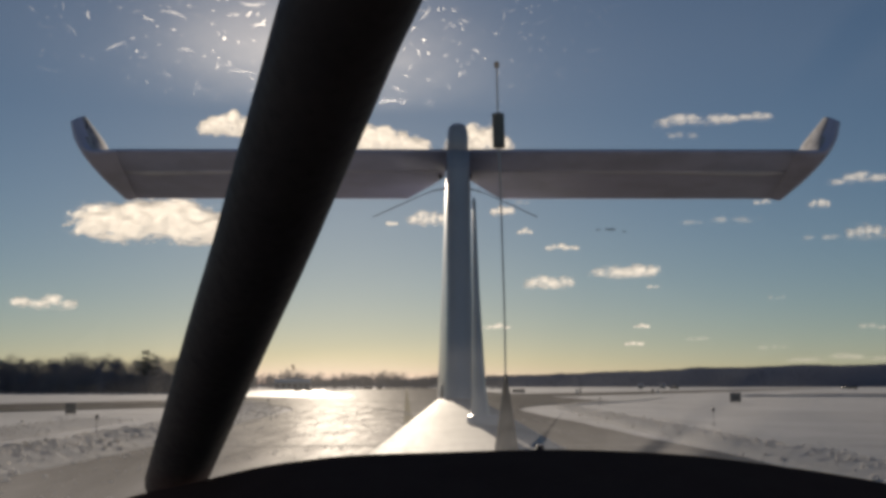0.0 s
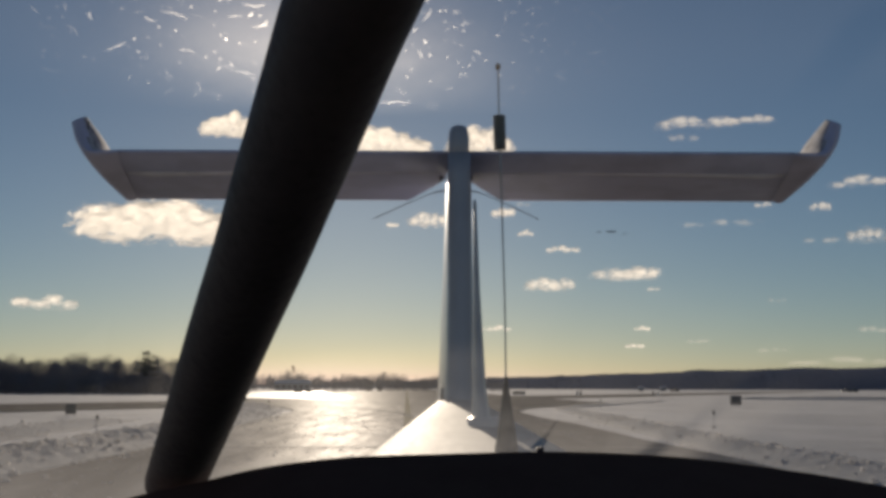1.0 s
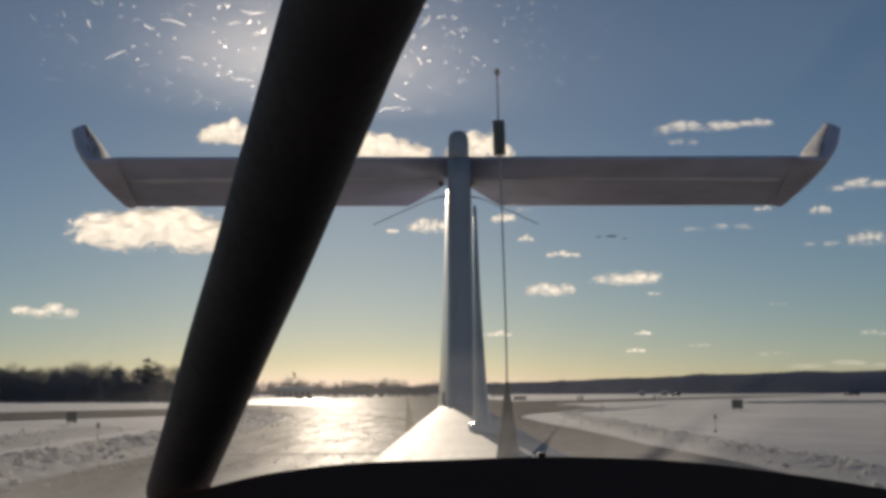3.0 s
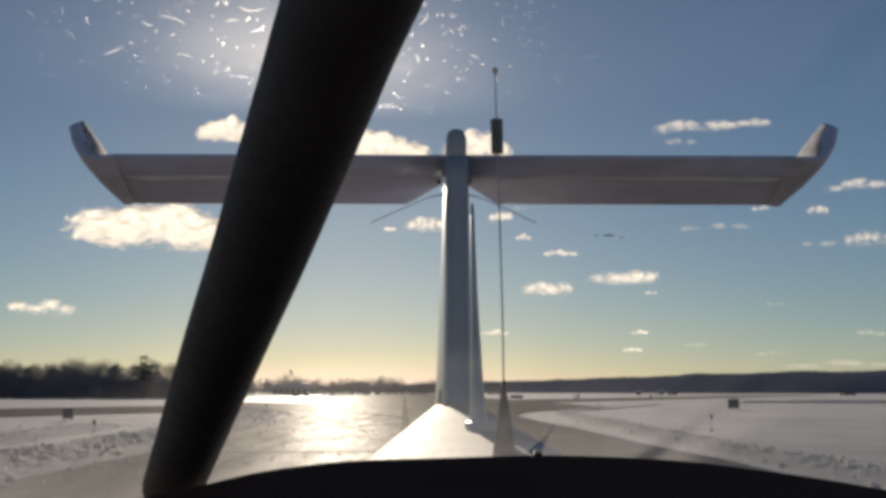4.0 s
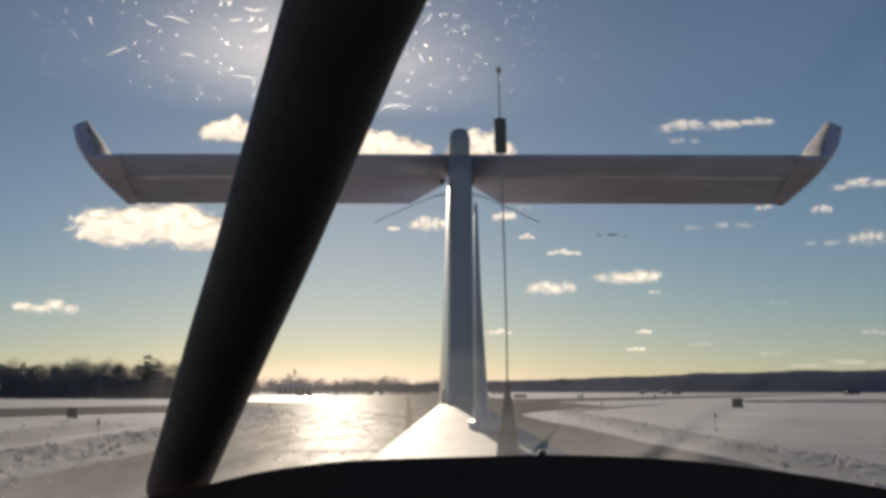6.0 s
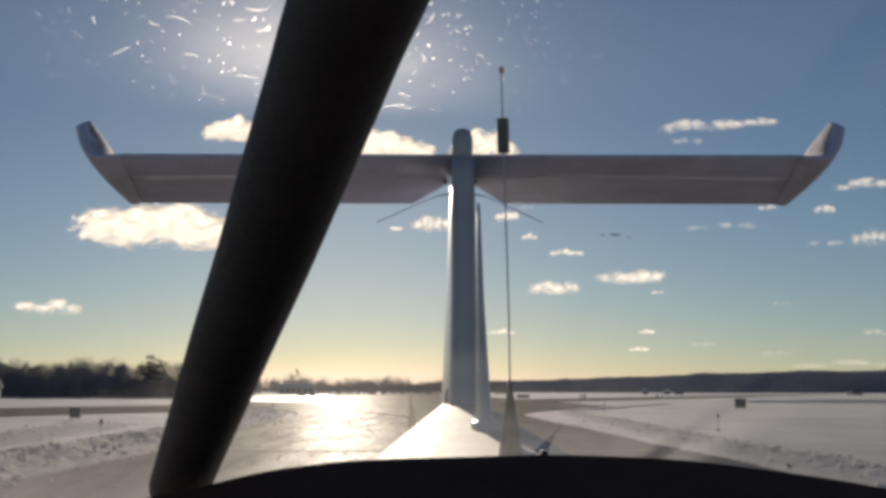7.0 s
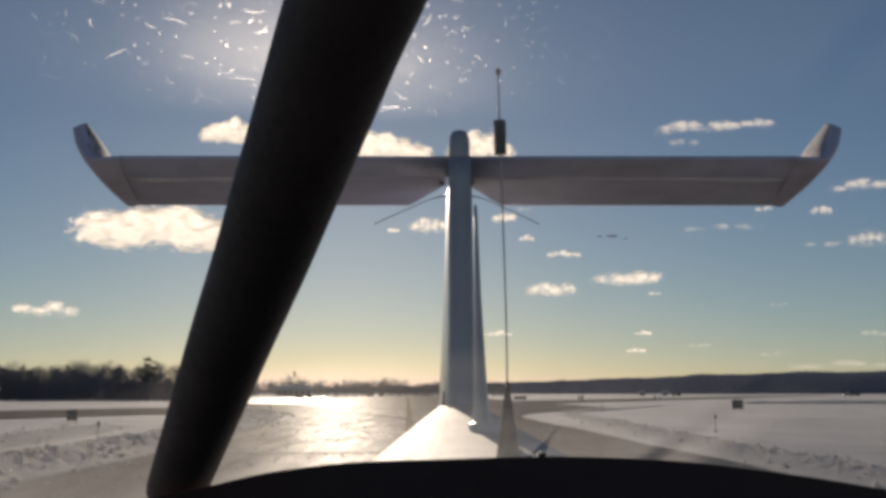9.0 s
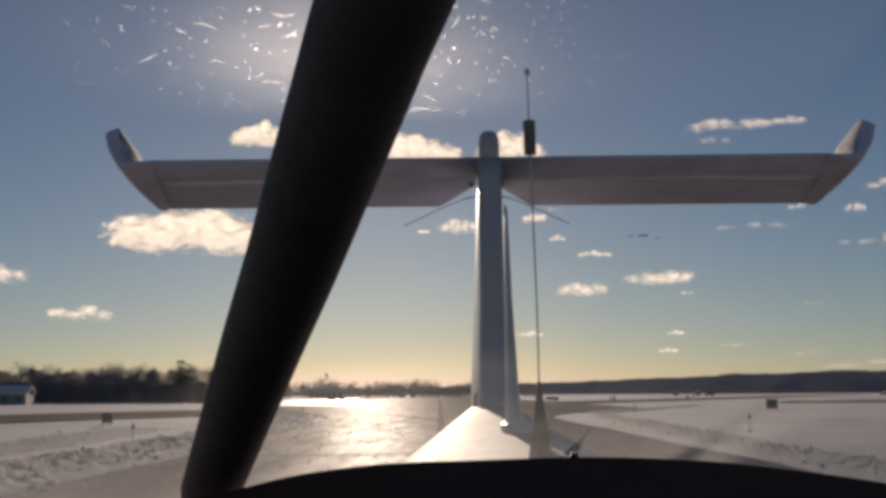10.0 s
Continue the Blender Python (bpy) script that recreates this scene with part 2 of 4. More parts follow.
SIGN_BACK = painted("dark_sign_back", (0.07, 0.065, 0.06), (0.10, 0.09, 0.08), (0.4, 0.7), 3.0)
SIGN_WHITE = painted("white_sign_face", (0.75, 0.75, 0.72), (0.6, 0.6, 0.58), (0.3, 0.5), 3.0)
BARK = bark_material("winter_bark", (0.150, 0.155, 0.195), (0.195, 0.198, 0.24))
NEEDLES = bark_material("pine_needles", (0.05, 0.06, 0.055), (0.07, 0.08, 0.07))
# far woods paled and hills blued: distance haze is put into these colours
HAZY_WOODS = bark_material("haze_paled_woods", (0.26, 0.245, 0.25), (0.32, 0.30, 0.30))
HAZY_HILL = bark_material("haze_blue_hill_forest", (0.088, 0.108, 0.165), (0.102, 0.122, 0.185))
WALL_WHITE = painted("white_siding", (0.24, 0.25, 0.27), (0.20, 0.21, 0.23), (0.5, 0.7), 0.8)
ROOF_SNOW = painted("snow_covered_roof", (0.80, 0.79, 0.77), (0.70, 0.69, 0.67), (0.5, 0.7), 0.8)
ORANGE = painted("faded_windsock_cloth", (0.30, 0.09, 0.03), (0.22, 0.08, 0.04), (0.7, 0.9), 2.0)
DARK_GLASS = painted("dark_window_glass", (0.02, 0.025, 0.03), (0.03, 0.03, 0.035), (0.05, 0.1), 1.0)
CLOUD = cloud_material("sunlit_cloud", 1.1, 1.1, 0.12, 0.5)
PUFF = cloud_material("sunlit_cloud_puff", 0.55, 1.6, 0.04, 0.9)


# ---- mesh helpers ----
def finish(bm, smooth=True):
    bmesh.ops.recalc_face_normals(bm, faces=bm.faces)
    for f in bm.faces:
        f.smooth = smooth


def part(name, bm, material, parent=None, label="", smooth=True, fix=True):
    """Links bm (in world metres) as one mesh; under a parent it is kept where it is."""
    if fix:
        finish(bm, smooth)
    me = bpy.data.meshes.new(name)
    if parent is not None:
        base = BASES[parent.name]
        bmesh.ops.translate(bm, verts=bm.verts, vec=-base)
    bm.to_mesh(me)
    bm.free()
    me.materials.append(material)
    ob = new(name, me)
    if parent is not None:
        ob.parent = parent
        BASES[ob.name] = base
    else:
        BASES[ob.name] = Vector((0, 0, 0))
    return tagged(ob, label)


BASES = {}


def thing(name, at, label, category, group="", kind=""):
    ob = new(name)
    ob.location = at
    ob.empty_display_size = 0.2
    BASES[ob.name] = Vector(at)
    return tagged(ob, label, category, group, kind)


def tube(bm, path, radii, sides=12, flat=1.0, caps=True):
    """Sweeps a round (or flattened) profile along a path of points."""
    pts = [Vector(p) for p in path]
    if not isinstance(radii, (list, tuple)):
        radii = [radii] * len(pts)
    rings = []
    for i, p in enumerate(pts):
        d = (pts[min(i + 1, len(pts) - 1)] - pts[max(i - 1, 0)]).normalized()
        side = d.cross(Vector((0, 1, 0)))
        if side.length < 0.05:
            side = d.cross(Vector((1, 0, 0)))
        side.normalize()
        up = side.cross(d)
        rings.append([bm.verts.new(p + side * radii[i] * math.cos(2 * math.pi * k / sides)
                                   + up * radii[i] * flat * math.sin(2 * math.pi * k / sides)) for k in range(sides)])
    skin(bm, rings, caps)
    return bm


def skin(bm, rings, caps=True):
    n = len(rings[0])
    for a, b in zip(rings, rings[1:]):
        for k in range(n):
            bm.faces.new((a[k], a[(k + 1) % n], b[(k + 1) % n], b[k]))
    if caps:
        bm.faces.new(rings[0][::-1])
        bm.faces.new(rings[-1])


def smooth_path(points, steps=6):
    """Catmull-Rom through the points (any length of tuple)."""
    P = [Vector(p) for p in points]
    out = []
    for i in range(len(P) - 1):
        p0, p1, p2, p3 = P[max(i - 1, 0)], P[i], P[i + 1], P[min(i + 2, len(P) - 1)]
        for s in range(steps):
            t = s / steps
            out.append(0.5 * ((2 * p1) + (p2 - p0) * t + (2 * p0 - 5 * p1 + 4 * p2 - p3) * t * t
                              + (3 * p1 - p0 - 3 * p2 + p3) * t ** 3))
    out.append(P[-1])
    return out


def box(bm, cx, cy, cz, sx, sy, sz, bevel=0.0, turn=0.0):
    made = bmesh.ops.create_cube(bm, size=1.0)["verts"]
    m = Matrix.Translation((cx, cy, cz)) @ Matrix.Rotation(radians(turn), 4, "Z") @ Matrix.Diagonal((sx, sy, sz, 1))
    bmesh.ops.transform(bm, matrix=m, verts=made)
    if bevel:
        edges = {e for v in made for e in v.link_edges}
        bmesh.ops.bevel(bm, geom=list(edges), offset=bevel, segments=2, affect="EDGES")
    return bm


def foil(n, thick, lo=0.0, hi=1.0, belly=1.0):
    """Closed outline of a symmetric wing section: (chordwise 0..1, half thickness), cut between lo and hi."""
    def half(c):
        c = min(max(c, 0.0), 1.0)
        return thick / 0.2 * (0.2969 * math.sqrt(c) - 0.126 * c - 0.3516 * c * c + 0.2843 * c ** 3 - 0.1036 * c ** 4)
    cs = [lo + (hi - lo) * (1 - math.cos(math.pi * i / n)) / 2 for i in range(n + 1)]
    top = [(c, half(c)) for c in cs]
    low = [(c, -belly * half(c)) for c in reversed(cs)]
    pts = top + low
    out = [pts[0]]
    for q in pts[1:]:
        if (q[0] - out[-1][0]) ** 2 + (q[1] - out[-1][1]) ** 2 > 1e-9:
            out.append(q)
    return out[:-1] if (out[0][0] - out[-1][0]) ** 2 + (out[0][1] - out[-1][1]) ** 2 < 1e-9 else out


def wing(bm, stations, thick=0.11, lo=0.0, hi=1.0, n=12):
    """stations: leading edge, trailing edge, direction of the upper side."""
    rings = []
    for i, (le, te, up) in enumerate(stations):
        t = thick[i] if isinstance(thick, list) else thick
        le, te, up = Vector(le), Vector(te), Vector(up)
        chord = te - le
        up = (up - chord * up.dot(chord) / chord.length_squared).normalized()
        rings.append([bm.verts.new(le + chord * c + up * h * chord.length) for c, h in foil(n, t, lo, hi, 0.65)])
    skin(bm, rings)
    return bm


# ---- ground ----
def ground_height(x, y):
    d = math.hypot(x, y)
    return 0.05 * noise.noise(Vector((x * 0.06, y * 0.06, 0))) * min(1.0, max(0.0, (d - 9) / 40)) - 0.03


def build_ground():
    bm = bmesh.new()
    radii = [0.5] + [1.5 * 1.085 ** i for i in range(99)]
    sides = 144
    rings = []
    for r in radii:
        r = min(r, 4600.0)
        ring = []
        for k in range(sides):
            a = 2 * math.pi * k / sides
            x, y = r * math.sin(a), r * math.cos(a)
            ring.append(bm.verts.new((x, y, ground_height(x, y) - 0.02)))
        rings.append(ring)
    skin(bm, rings, False)
    bm.faces.new(rings[0][::-1])
    ob = part("ground", bm, SNOW)
    return tagged(ob, "flat snow-covered airfield with dirty wind-blown patches", "snow", kind="structure")


def strip(name, path, half, z, material, label, category, wobble=0.0, seed=0):
    """A paved band along a line of points, with slightly ragged snow-eaten edges."""
    bm = bmesh.new()
    pts = smooth_path([(x, y, 0) for x, y in path], 14)
    prev = None
    for i, p in enumerate(pts):
        d = (pts[min(i + 1, len(pts) - 1)] - pts[max(i - 1, 0)]).normalized()
        side = Vector((d.y, -d.x, 0))
        w = half(p.y) if callable(half) else half
        l = w + wobble * noise.noise(Vector((p.x * 0.13, p.y * 0.13, seed)))
        r = w + wobble * noise.noise(Vector((p.x * 0.13, p.y * 0.13, seed + 7)))
        pair = [bm.verts.new((p - side * l) + Vector((0, 0, z))), bm.verts.new((p + side * r) + Vector((0, 0, z)))]
        if prev:
            bm.faces.new((prev[0], prev[1], pair[1], pair[0]))
        prev = pair
    ob = part(name, bm, material)
    return tagged(ob, label, category, kind="structure")


def lane(y):
    return 0.1 - 0.0295 * y


build_ground()


def taxi_half(y):
    return 7.6 + max(0.0, y - 70.0) ** 2 * 0.006


strip("taxiway", [(lane(y), y) for y in (-80, -40, -10, 10, 30, 50, 70, 85, 95, 105, 113, 119)], taxi_half, 0.030, ASPHALT,
      "damp grey asphalt taxiway with salt-stained streaks", "taxiway", 0.25, 3)
strip("runway", [(lane(y), y) for y in (117, 140, 200, 350, 600, 900, 1500)], 22.5, 0.042, ASPHALT,
      "long tan-grey asphalt runway cleared of snow", "runway", 0.5, 11)
strip("cross_taxiway", [(-35 - 0.40 * 110, 86 - 0.915 * 110), (-35, 86), (5, 177.5), (42, 262), (120, 440), (260, 760)], 11.5, 0.036, ASPHALT,
      "dry tan-grey cross taxiway between snowfields", "taxiway", 0.4, 5)
strip("centre_line", [(lane(y), y) for y in (-60, -20, 10, 40, 80, 160, 400, 900)], 0.20, 0.050, YELLOW,
      "worn yellow painted centre line", "road marking")
strip("curved_line", [(-1.6, 62), (-3.0, 74), (-8.0, 90), (-18, 104), (-30, 112), (-48, 118)], 0.12, 0.054, WHITE_LINE,
      "faded curved painted lead-off line", "road marking")
strip("ice_crust", [(-24, 165), (-36, 250), (-44, 320), (-52, 400)], 11.0, 0.060, ICE,
      "wind-polished icy snow glinting beside the runway", "snow", 3.0, 17)
strip("hold_line", [(-7.0, 30.0), (0.0, 30.2), (7.0, 30.4)], 0.12, 0.054, WHITE_LINE,
      "faded painted hold line across the taxiway", "road marking")


def lump_shape():
    bm = bmesh.new()
    bmesh.ops.create_icosphere(bm, subdivisions=1, radius=1.0)
    bm.verts.index_update()
    shape = [v.co.copy() for v in bm.verts], [[v.index for v in f.verts] for f in bm.faces]
    bm.free()
    return shape


LUMP = lump_shape()


def snow_bank(name, path, width, height, seed, label, clod, count):
    """A ploughed ridge of snow: lumpy, steep on the paved side, with clods along it."""
    pts = smooth_path([(x, y, 0) for x, y in path], 110)
    bm = bmesh.new()
    rows = []
    cross = 30
    for i, p in enumerate(pts):
        d = (pts[min(i + 1, len(pts) - 1)] - pts[max(i - 1, 0)]).normalized()
        side = Vector((d.y, -d.x, 0))
        ends = min(1.0, i / 18, (len(pts) - 1 - i) / 18)
        row = []
        for k in range(cross + 1):
            s = k / cross
            q = p + side * (s - 0.5) * width
            hump = math.sin(math.pi * s) ** 0.8
            rough = noise.fractal(Vector((q.x * 2.4, q.y * 2.4, seed)), 0.6, 2.1, 5)
            h = height * hump * ends * (0.7 + 0.45 * noise.noise(Vector((q.y * 0.25, seed, 0)))) + 0.19 * height * rough * hump
            row.append(bm.verts.new((q.x, q.y, max(h, -0.04) if 0 < k < cross else -0.06)))
        rows.append(row)
    for a, b in zip(rows, rows[1:]):
        for k in range(cross):
            bm.faces.new((a[k], a[k + 1], b[k + 1], b[k]))
    ob = part(name, bm, LOOSE_SNOW)
    tagged(ob, label, "snow bank", kind="structure")
    # clods
    rng = random.Random(seed)
    bm = bmesh.new()
    for _ in range(int(len(pts) * count)):
        p = rng.choice(pts)
        d = rng.gauss(0, width * 0.33)
        x, y = p.x + d, p.y + rng.uniform(-1, 1)
        r = abs(rng.gauss(0.0, clod)) + clod * 0.5
        z = height * max(0.0, 0.75 - (abs(d) / width * 1.7) ** 2)
        spin = Matrix.Rotation(rng.uniform(0, 6), 3, "Z") @ Matrix.Rotation(rng.uniform(0, 1), 3, "X")
        made = []
        for c in LUMP[0]:
            k = r * (1 + 0.5 * noise.noise(c * 1.3 + Vector((x, y, 0))))
            made.append(bm.verts.new(spin @ (c * k) + Vector((x, y, z + r * 0.25))))
        for f in LUMP[1]:
            bm.faces.new([made[i] for i in f])
    clods = part("snow_clods", bm, LOOSE_SNOW, smooth=False)
    tagged(clods, "loose lumps of ploughed snow on the bank", "snow", kind="stuff")


snow_bank("snow_bank", [(-9.6, 4), (-9.3, 15), (-9.2, 30), (-10.2, 50), (-12.5, 75), (-17, 96), (-26, 108)], 3.0, 0.48, 21,
          "lumpy ploughed snow bank along the taxiway edge", 0.032, 5.0)
snow_bank("snow_bank", [(-14.6, 16), (-15.0, 28), (-15.6, 40), (-17.0, 56)], 3.6, 0.13, 27,
          "low broken crust of older ploughed snow", 0.022, 1.8)
snow_bank("snow_bank", [(9.0, 4), (8.8, 15), (8.6, 30), (8.9, 48), (9.6, 65)], 2.4, 0.24, 35,
          "low crusty snow bank along the taxiway edge", 0.025, 2.5)
snow_bank("snow_bank", [(9.7, 66), (10.0, 84), (12.0, 100), (18.0, 116), (30.0, 150)], 2.0, 0.12, 52,
          "low snow edge round the junction corner", 0.018, 1.0)

snow_bank("snow_bank", [(50, 176), (57, 181), (66, 179), (72, 176)], 7.0, 0.4, 71, "drifted snow ridge on the open field", 0.03, 0.5)
snow_bank("snow_bank", [(64, 200), (72, 205), (84, 203), (95, 206)], 7.0, 0.4, 83, "drifted snow ridge on the open field", 0.03, 0.5)


def snow_crumbs(count, seed):
    """Bits of snow dropped by the plough, strewn over the pavement in loose drifts."""
    rng = random.Random(seed)
    bm = bmesh.new()
    while count:
        x, y = rng.uniform(-7.3, 6.8), rng.uniform(9, 75)
        drift = noise.noise(Vector((x * 0.45, y * 0.16, seed))) + 0.028 * (2.0 - x)
        if drift < rng.uniform(-0.05, 0.45):
            continue
        count -= 1
        r = 0.009 + abs(rng.gauss(0, 0.012)) + 0.0002 * y
        spin = Matrix.Rotation(rng.uniform(0, 6), 3, "Z") @ Matrix.Diagonal((rng.uniform(0.8, 2.2), 1.3, 0.35))
        made = [bm.verts.new(spin @ (c * r * (1 + 0.5 * noise.noise(c * 1.3 + Vector((x, y, 0))))) + Vector((x + lane(y), y, 0.032 + r * 0.2))) for c in LUMP[0]]
        for f in LUMP[1]:
            bm.faces.new([made[i] for i in f])
    tagged(part("snow_crumbs", bm, LOOSE_SNOW, smooth=False), "small crumbs of snow strewn over the damp taxiway", "snow", kind="stuff")


snow_crumbs(1100, 44)


# ---- airfield furniture ----
def airfield_sign(x, y, width, height, turn, face=SIGN_BACK):
    t = thing("airfield_sign", (x, y, 0), "dark boxy airfield guidance sign on short legs in the snow", "sign", "airfield signs")
    c, s = math.cos(radians(turn)), math.sin(radians(turn))
    bm = box(bmesh.new(), x, y, 0.10 + height / 2, width, 0.22, height, 0.02, turn)
    part("panel", bm, face, t, smooth=False)
    bm = box(bmesh.new(), x, y, 0.10 + height + 0.02, width * 1.04, 0.27, 0.05, 0.01, turn)
    part("cap", bm, SIGN_BACK, t, smooth=False)
    for k in (-0.35, 0.35):
        bm = tube(bmesh.new(), [(x + c * width * k, y + s * width * k, -0.05), (x + c * width * k, y + s * width * k, 0.13)], 0.03, 8)
        part("leg", bm, STEEL, t)
    return t


for x, y, w, h, a, m in [(-20.9, 63, 0.58, 0.55, 8, SIGN_BACK), (29.0, 108, 1.05, 0.85, -12, SIGN_BACK),
                         (19.5, 270, 3.1, 0.75, -3, SIGN_BACK), (30.0, 240, 0.5, 0.95, 60, SIGN_WHITE),
                         (30.9, 241, 0.5, 0.95, 60, SIGN_BACK), (46.5, 240, 0.55, 0.95, 60, SIGN_BACK),
                         (47.8, 241, 0.5, 0.95, 60, SIGN_WHITE), (-42.0, 330, 2.4, 0.7, 5, SIGN_BACK), (-39.0, 331, 1.8, 0.7, 5, SIGN_BACK),
                         (-33.0, 520, 2.2, 0.9, 5, SIGN_BACK), (-28.0, 521, 1.6, 0.9, 5, SIGN_BACK)]:
    airfield_sign(x, y, w, h, a, m)


def edge_light(x, y):
    t = thing("edge_light", (x, y, 0), "slim taxiway edge light on a thin stake in the snow", "marker light", "taxiway edge lights")
    part("stake", tube(bmesh.new(), [(x, y, -0.05), (x + 0.01, y, 0.55)], 0.014, 8), STEEL, t)
    part("base", tube(bmesh.new(), [(x, y, -0.02), (x, y, 0.03), (x, y, 0.05)], [0.09, 0.08, 0.03], 12), STEEL, t)
    part("lamp_head", tube(bmesh.new(), [(x + 0.01, y, 0.54), (x + 0.01, y, 0.58), (x + 0.01, y, 0.68), (x + 0.01, y, 0.74)], [0.03, 0.055, 0.05, 0.015], 12), SIGN_BACK, t)


for x, y in [(-11.4, 37), (11.9, 48), (-12.6, 82), (14.0, 96), (-11.2, 12), (11.3, 14)]:
    edge_light(x, y)


def windsock(x, y):
    t = thing("windsock", (x, y, 0), "limp faded windsock on a tall steel mast", "windsock")
    part("mast", tube(bmesh.new(), [(x, y, -0.1), (x, y, 3.0), (x, y, 8.6)], [0.09, 0.07, 0.05], 8), STEEL, t)
    part("sock", tube(bmesh.new(), [(x, y, 8.5), (x + 0.5, y, 8.2), (x + 0.75, y, 7.2), (x + 0.8, y, 6.4)], [0.32, 0.3, 0.22, 0.14], 12), ORANGE, t)


windsock(-48.0, 360.0)


def low_building(x, y, w, d, h, turn, label, windows=4):
    t = thing("building", (x, y, 0), label, "building", "airfield buildings")
    R = Matrix.Translation((x, y, 0)) @ Matrix.Rotation(radians(turn), 4, "Z")

    def put(bm):
        bmesh.ops.transform(bm, matrix=R, verts=bm.verts)
        return bm
    part("wall", put(box(bmesh.new(), 0, 0, h / 2 - 0.1, w, d, h + 0.2)), WALL_WHITE, t, smooth=False)
    bm = bmesh.new()
    e = 0.4
    prof = [(-d / 2 - e, h), (0, h + d * 0.17), (d / 2 + e, h), (d / 2 + e, h + 0.15), (0, h + d * 0.17 + 0.18), (-d / 2 - e, h + 0.15)]
    skin(bm, [[bm.verts.new((sx, py, pz)) for py, pz in prof] for sx in (-w / 2 - e, w / 2 + e)])
    part("roof", put(bm), ROOF_SNOW, t, smooth=False)
    for i in range(windows):
        wx = -w / 2 + w * (i + 0.5) / windows
        win = part("window", put(box(bmesh.new(), wx, -d / 2 - 0.02, h * 0.55, w / windows * 0.45, 0.08, h * 0.35)), DARK_GLASS, t, smooth=False)
        part("frame", put(box(bmesh.new(), wx, -d / 2 - 0.03, h * 0.36, w / windows * 0.5, 0.12, 0.08)), WALL_WHITE, win, smooth=False)


low_building(-97, 222, 14, 9, 2.2, 12, "low white building with a snowy roof before the woods", 5)
low_building(-72, 545, 17, 8, 3.6, 4, "long low white building among bare trees", 6)
low_building(128, 700, 3.2, 3, 2.2, -10, "tiny distant white hut by the snowfield", 1)
low_building(146, 720, 3.0, 3, 2.4, 8, "tiny distant white hut by the snowfield", 1)


def parked_truck(x, y, turn):
    t = thing("parked_truck", (x, y, 0), "small dark utility truck parked far off on the snow", "truck", "distant trucks")
    R = Matrix.Translation((x, y, 0)) @ Matrix.Rotation(radians(turn), 4, "Z")

    def put(bm):
        bmesh.ops.transform(bm, matrix=R, verts=bm.verts)
        return bm
    part("body", put(box(bmesh.new(), 0, 0, 0.85, 5.0, 1.9, 0.8, 0.12)), SIGN_BACK, t)
    part("cab", put(box(bmesh.new(), 0.6, 0, 1.55, 1.9, 1.7, 0.75, 0.18)), SIGN_BACK, t)
    for a in (-1.6, 1.6):
        for b in (-0.85, 0.85):
            bm = tube(bmesh.new(), [(a, b - 0.12, 0.38), (a, b + 0.12, 0.38)], 0.38, 14)
            part("wheel", put(bm), RUBBER, t)


parked_truck(128, 600, 10)
parked_truck(210, 560, -20)
parked_truck(236, 640, 5)


# ---- trees ----
def limb(p, d, length, r, depth, rng, bm):
    """A tapered branch that bends, and forks into finer ones."""
    steps = 3 if depth > 1 else 2
    path, radii = [p.copy()], [r]
    for i in range(steps):
        d = (d + Vector((rng.gauss(0, 0.12), rng.gauss(0, 0.12), rng.gauss(0.05, 0.06)))).normalized()
        p = p + d * length / steps
        path.append(p.copy())
        radii.append(max(r * (1 - 0.55 * (i + 1) / steps), 0.008))
    tube(bm, path, radii, 5 if depth > 2 else 3, caps=False)
    if depth == 0:
        return
    count = 5 if depth >= 3 else 4
    for i in range(count):
        s = rng.uniform(0.35, 1.0) if i else 1.0
        j = min(int(s * steps), steps - 1)
        q = path[j].lerp(path[j + 1], s * steps - j)
        ang = rng.uniform(0, 2 * math.pi)
        spread = rng.uniform(0.45, 0.95)
        side = d.orthogonal().normalized()
        side.rotate(Matrix.Rotation(ang, 3, d))
        nd = (d * math.cos(spread) + side * math.sin(spread)).normalized()
        limb(q, nd, length * rng.uniform(0.55, 0.78), max(radii[j] * 0.55, 0.012), depth - 1, rng, bm)


def bare_tree(at, height, seed):
    rng = random.Random(seed)
    t = thing("bare_tree", at, "leafless dark winter tree at the edge of the woods", "tree", "bare winter trees")
    x, y, z = at
    bm = bmesh.new()
    h1 = height * rng.uniform(0.3, 0.4)
    lean = Vector((rng.gauss(0, 0.04), rng.gauss(0, 0.04), 1)).normalized()
    base = Vector(at)
    top = base + lean * height * 0.85
    tube(bm, [base + Vector((0, 0, -0.2)), base + lean * h1, base + lean * height * 0.6, top], [height * 0.022, height * 0.016, height * 0.01, 0.02], 7, caps=False)
    part("trunk", bm, BARK, t)
    bm = bmesh.new()
    for i in range(11):
        s = rng.uniform(0.28, 0.98)
        q = base.lerp(top, s)
        a = rng.uniform(0, 2 * math.pi)
        el = rng.uniform(0.35, 0.95)
        d = Vector((math.cos(a) * math.cos(el), math.sin(a) * math.cos(el), math.sin(el)))
        limb(q, d, height * (0.42 - 0.24 * s), height * 0.009, 3, rng, bm)
    part("crown", bm, BARK, t, "bare twiggy crown", fix=False)
    return t


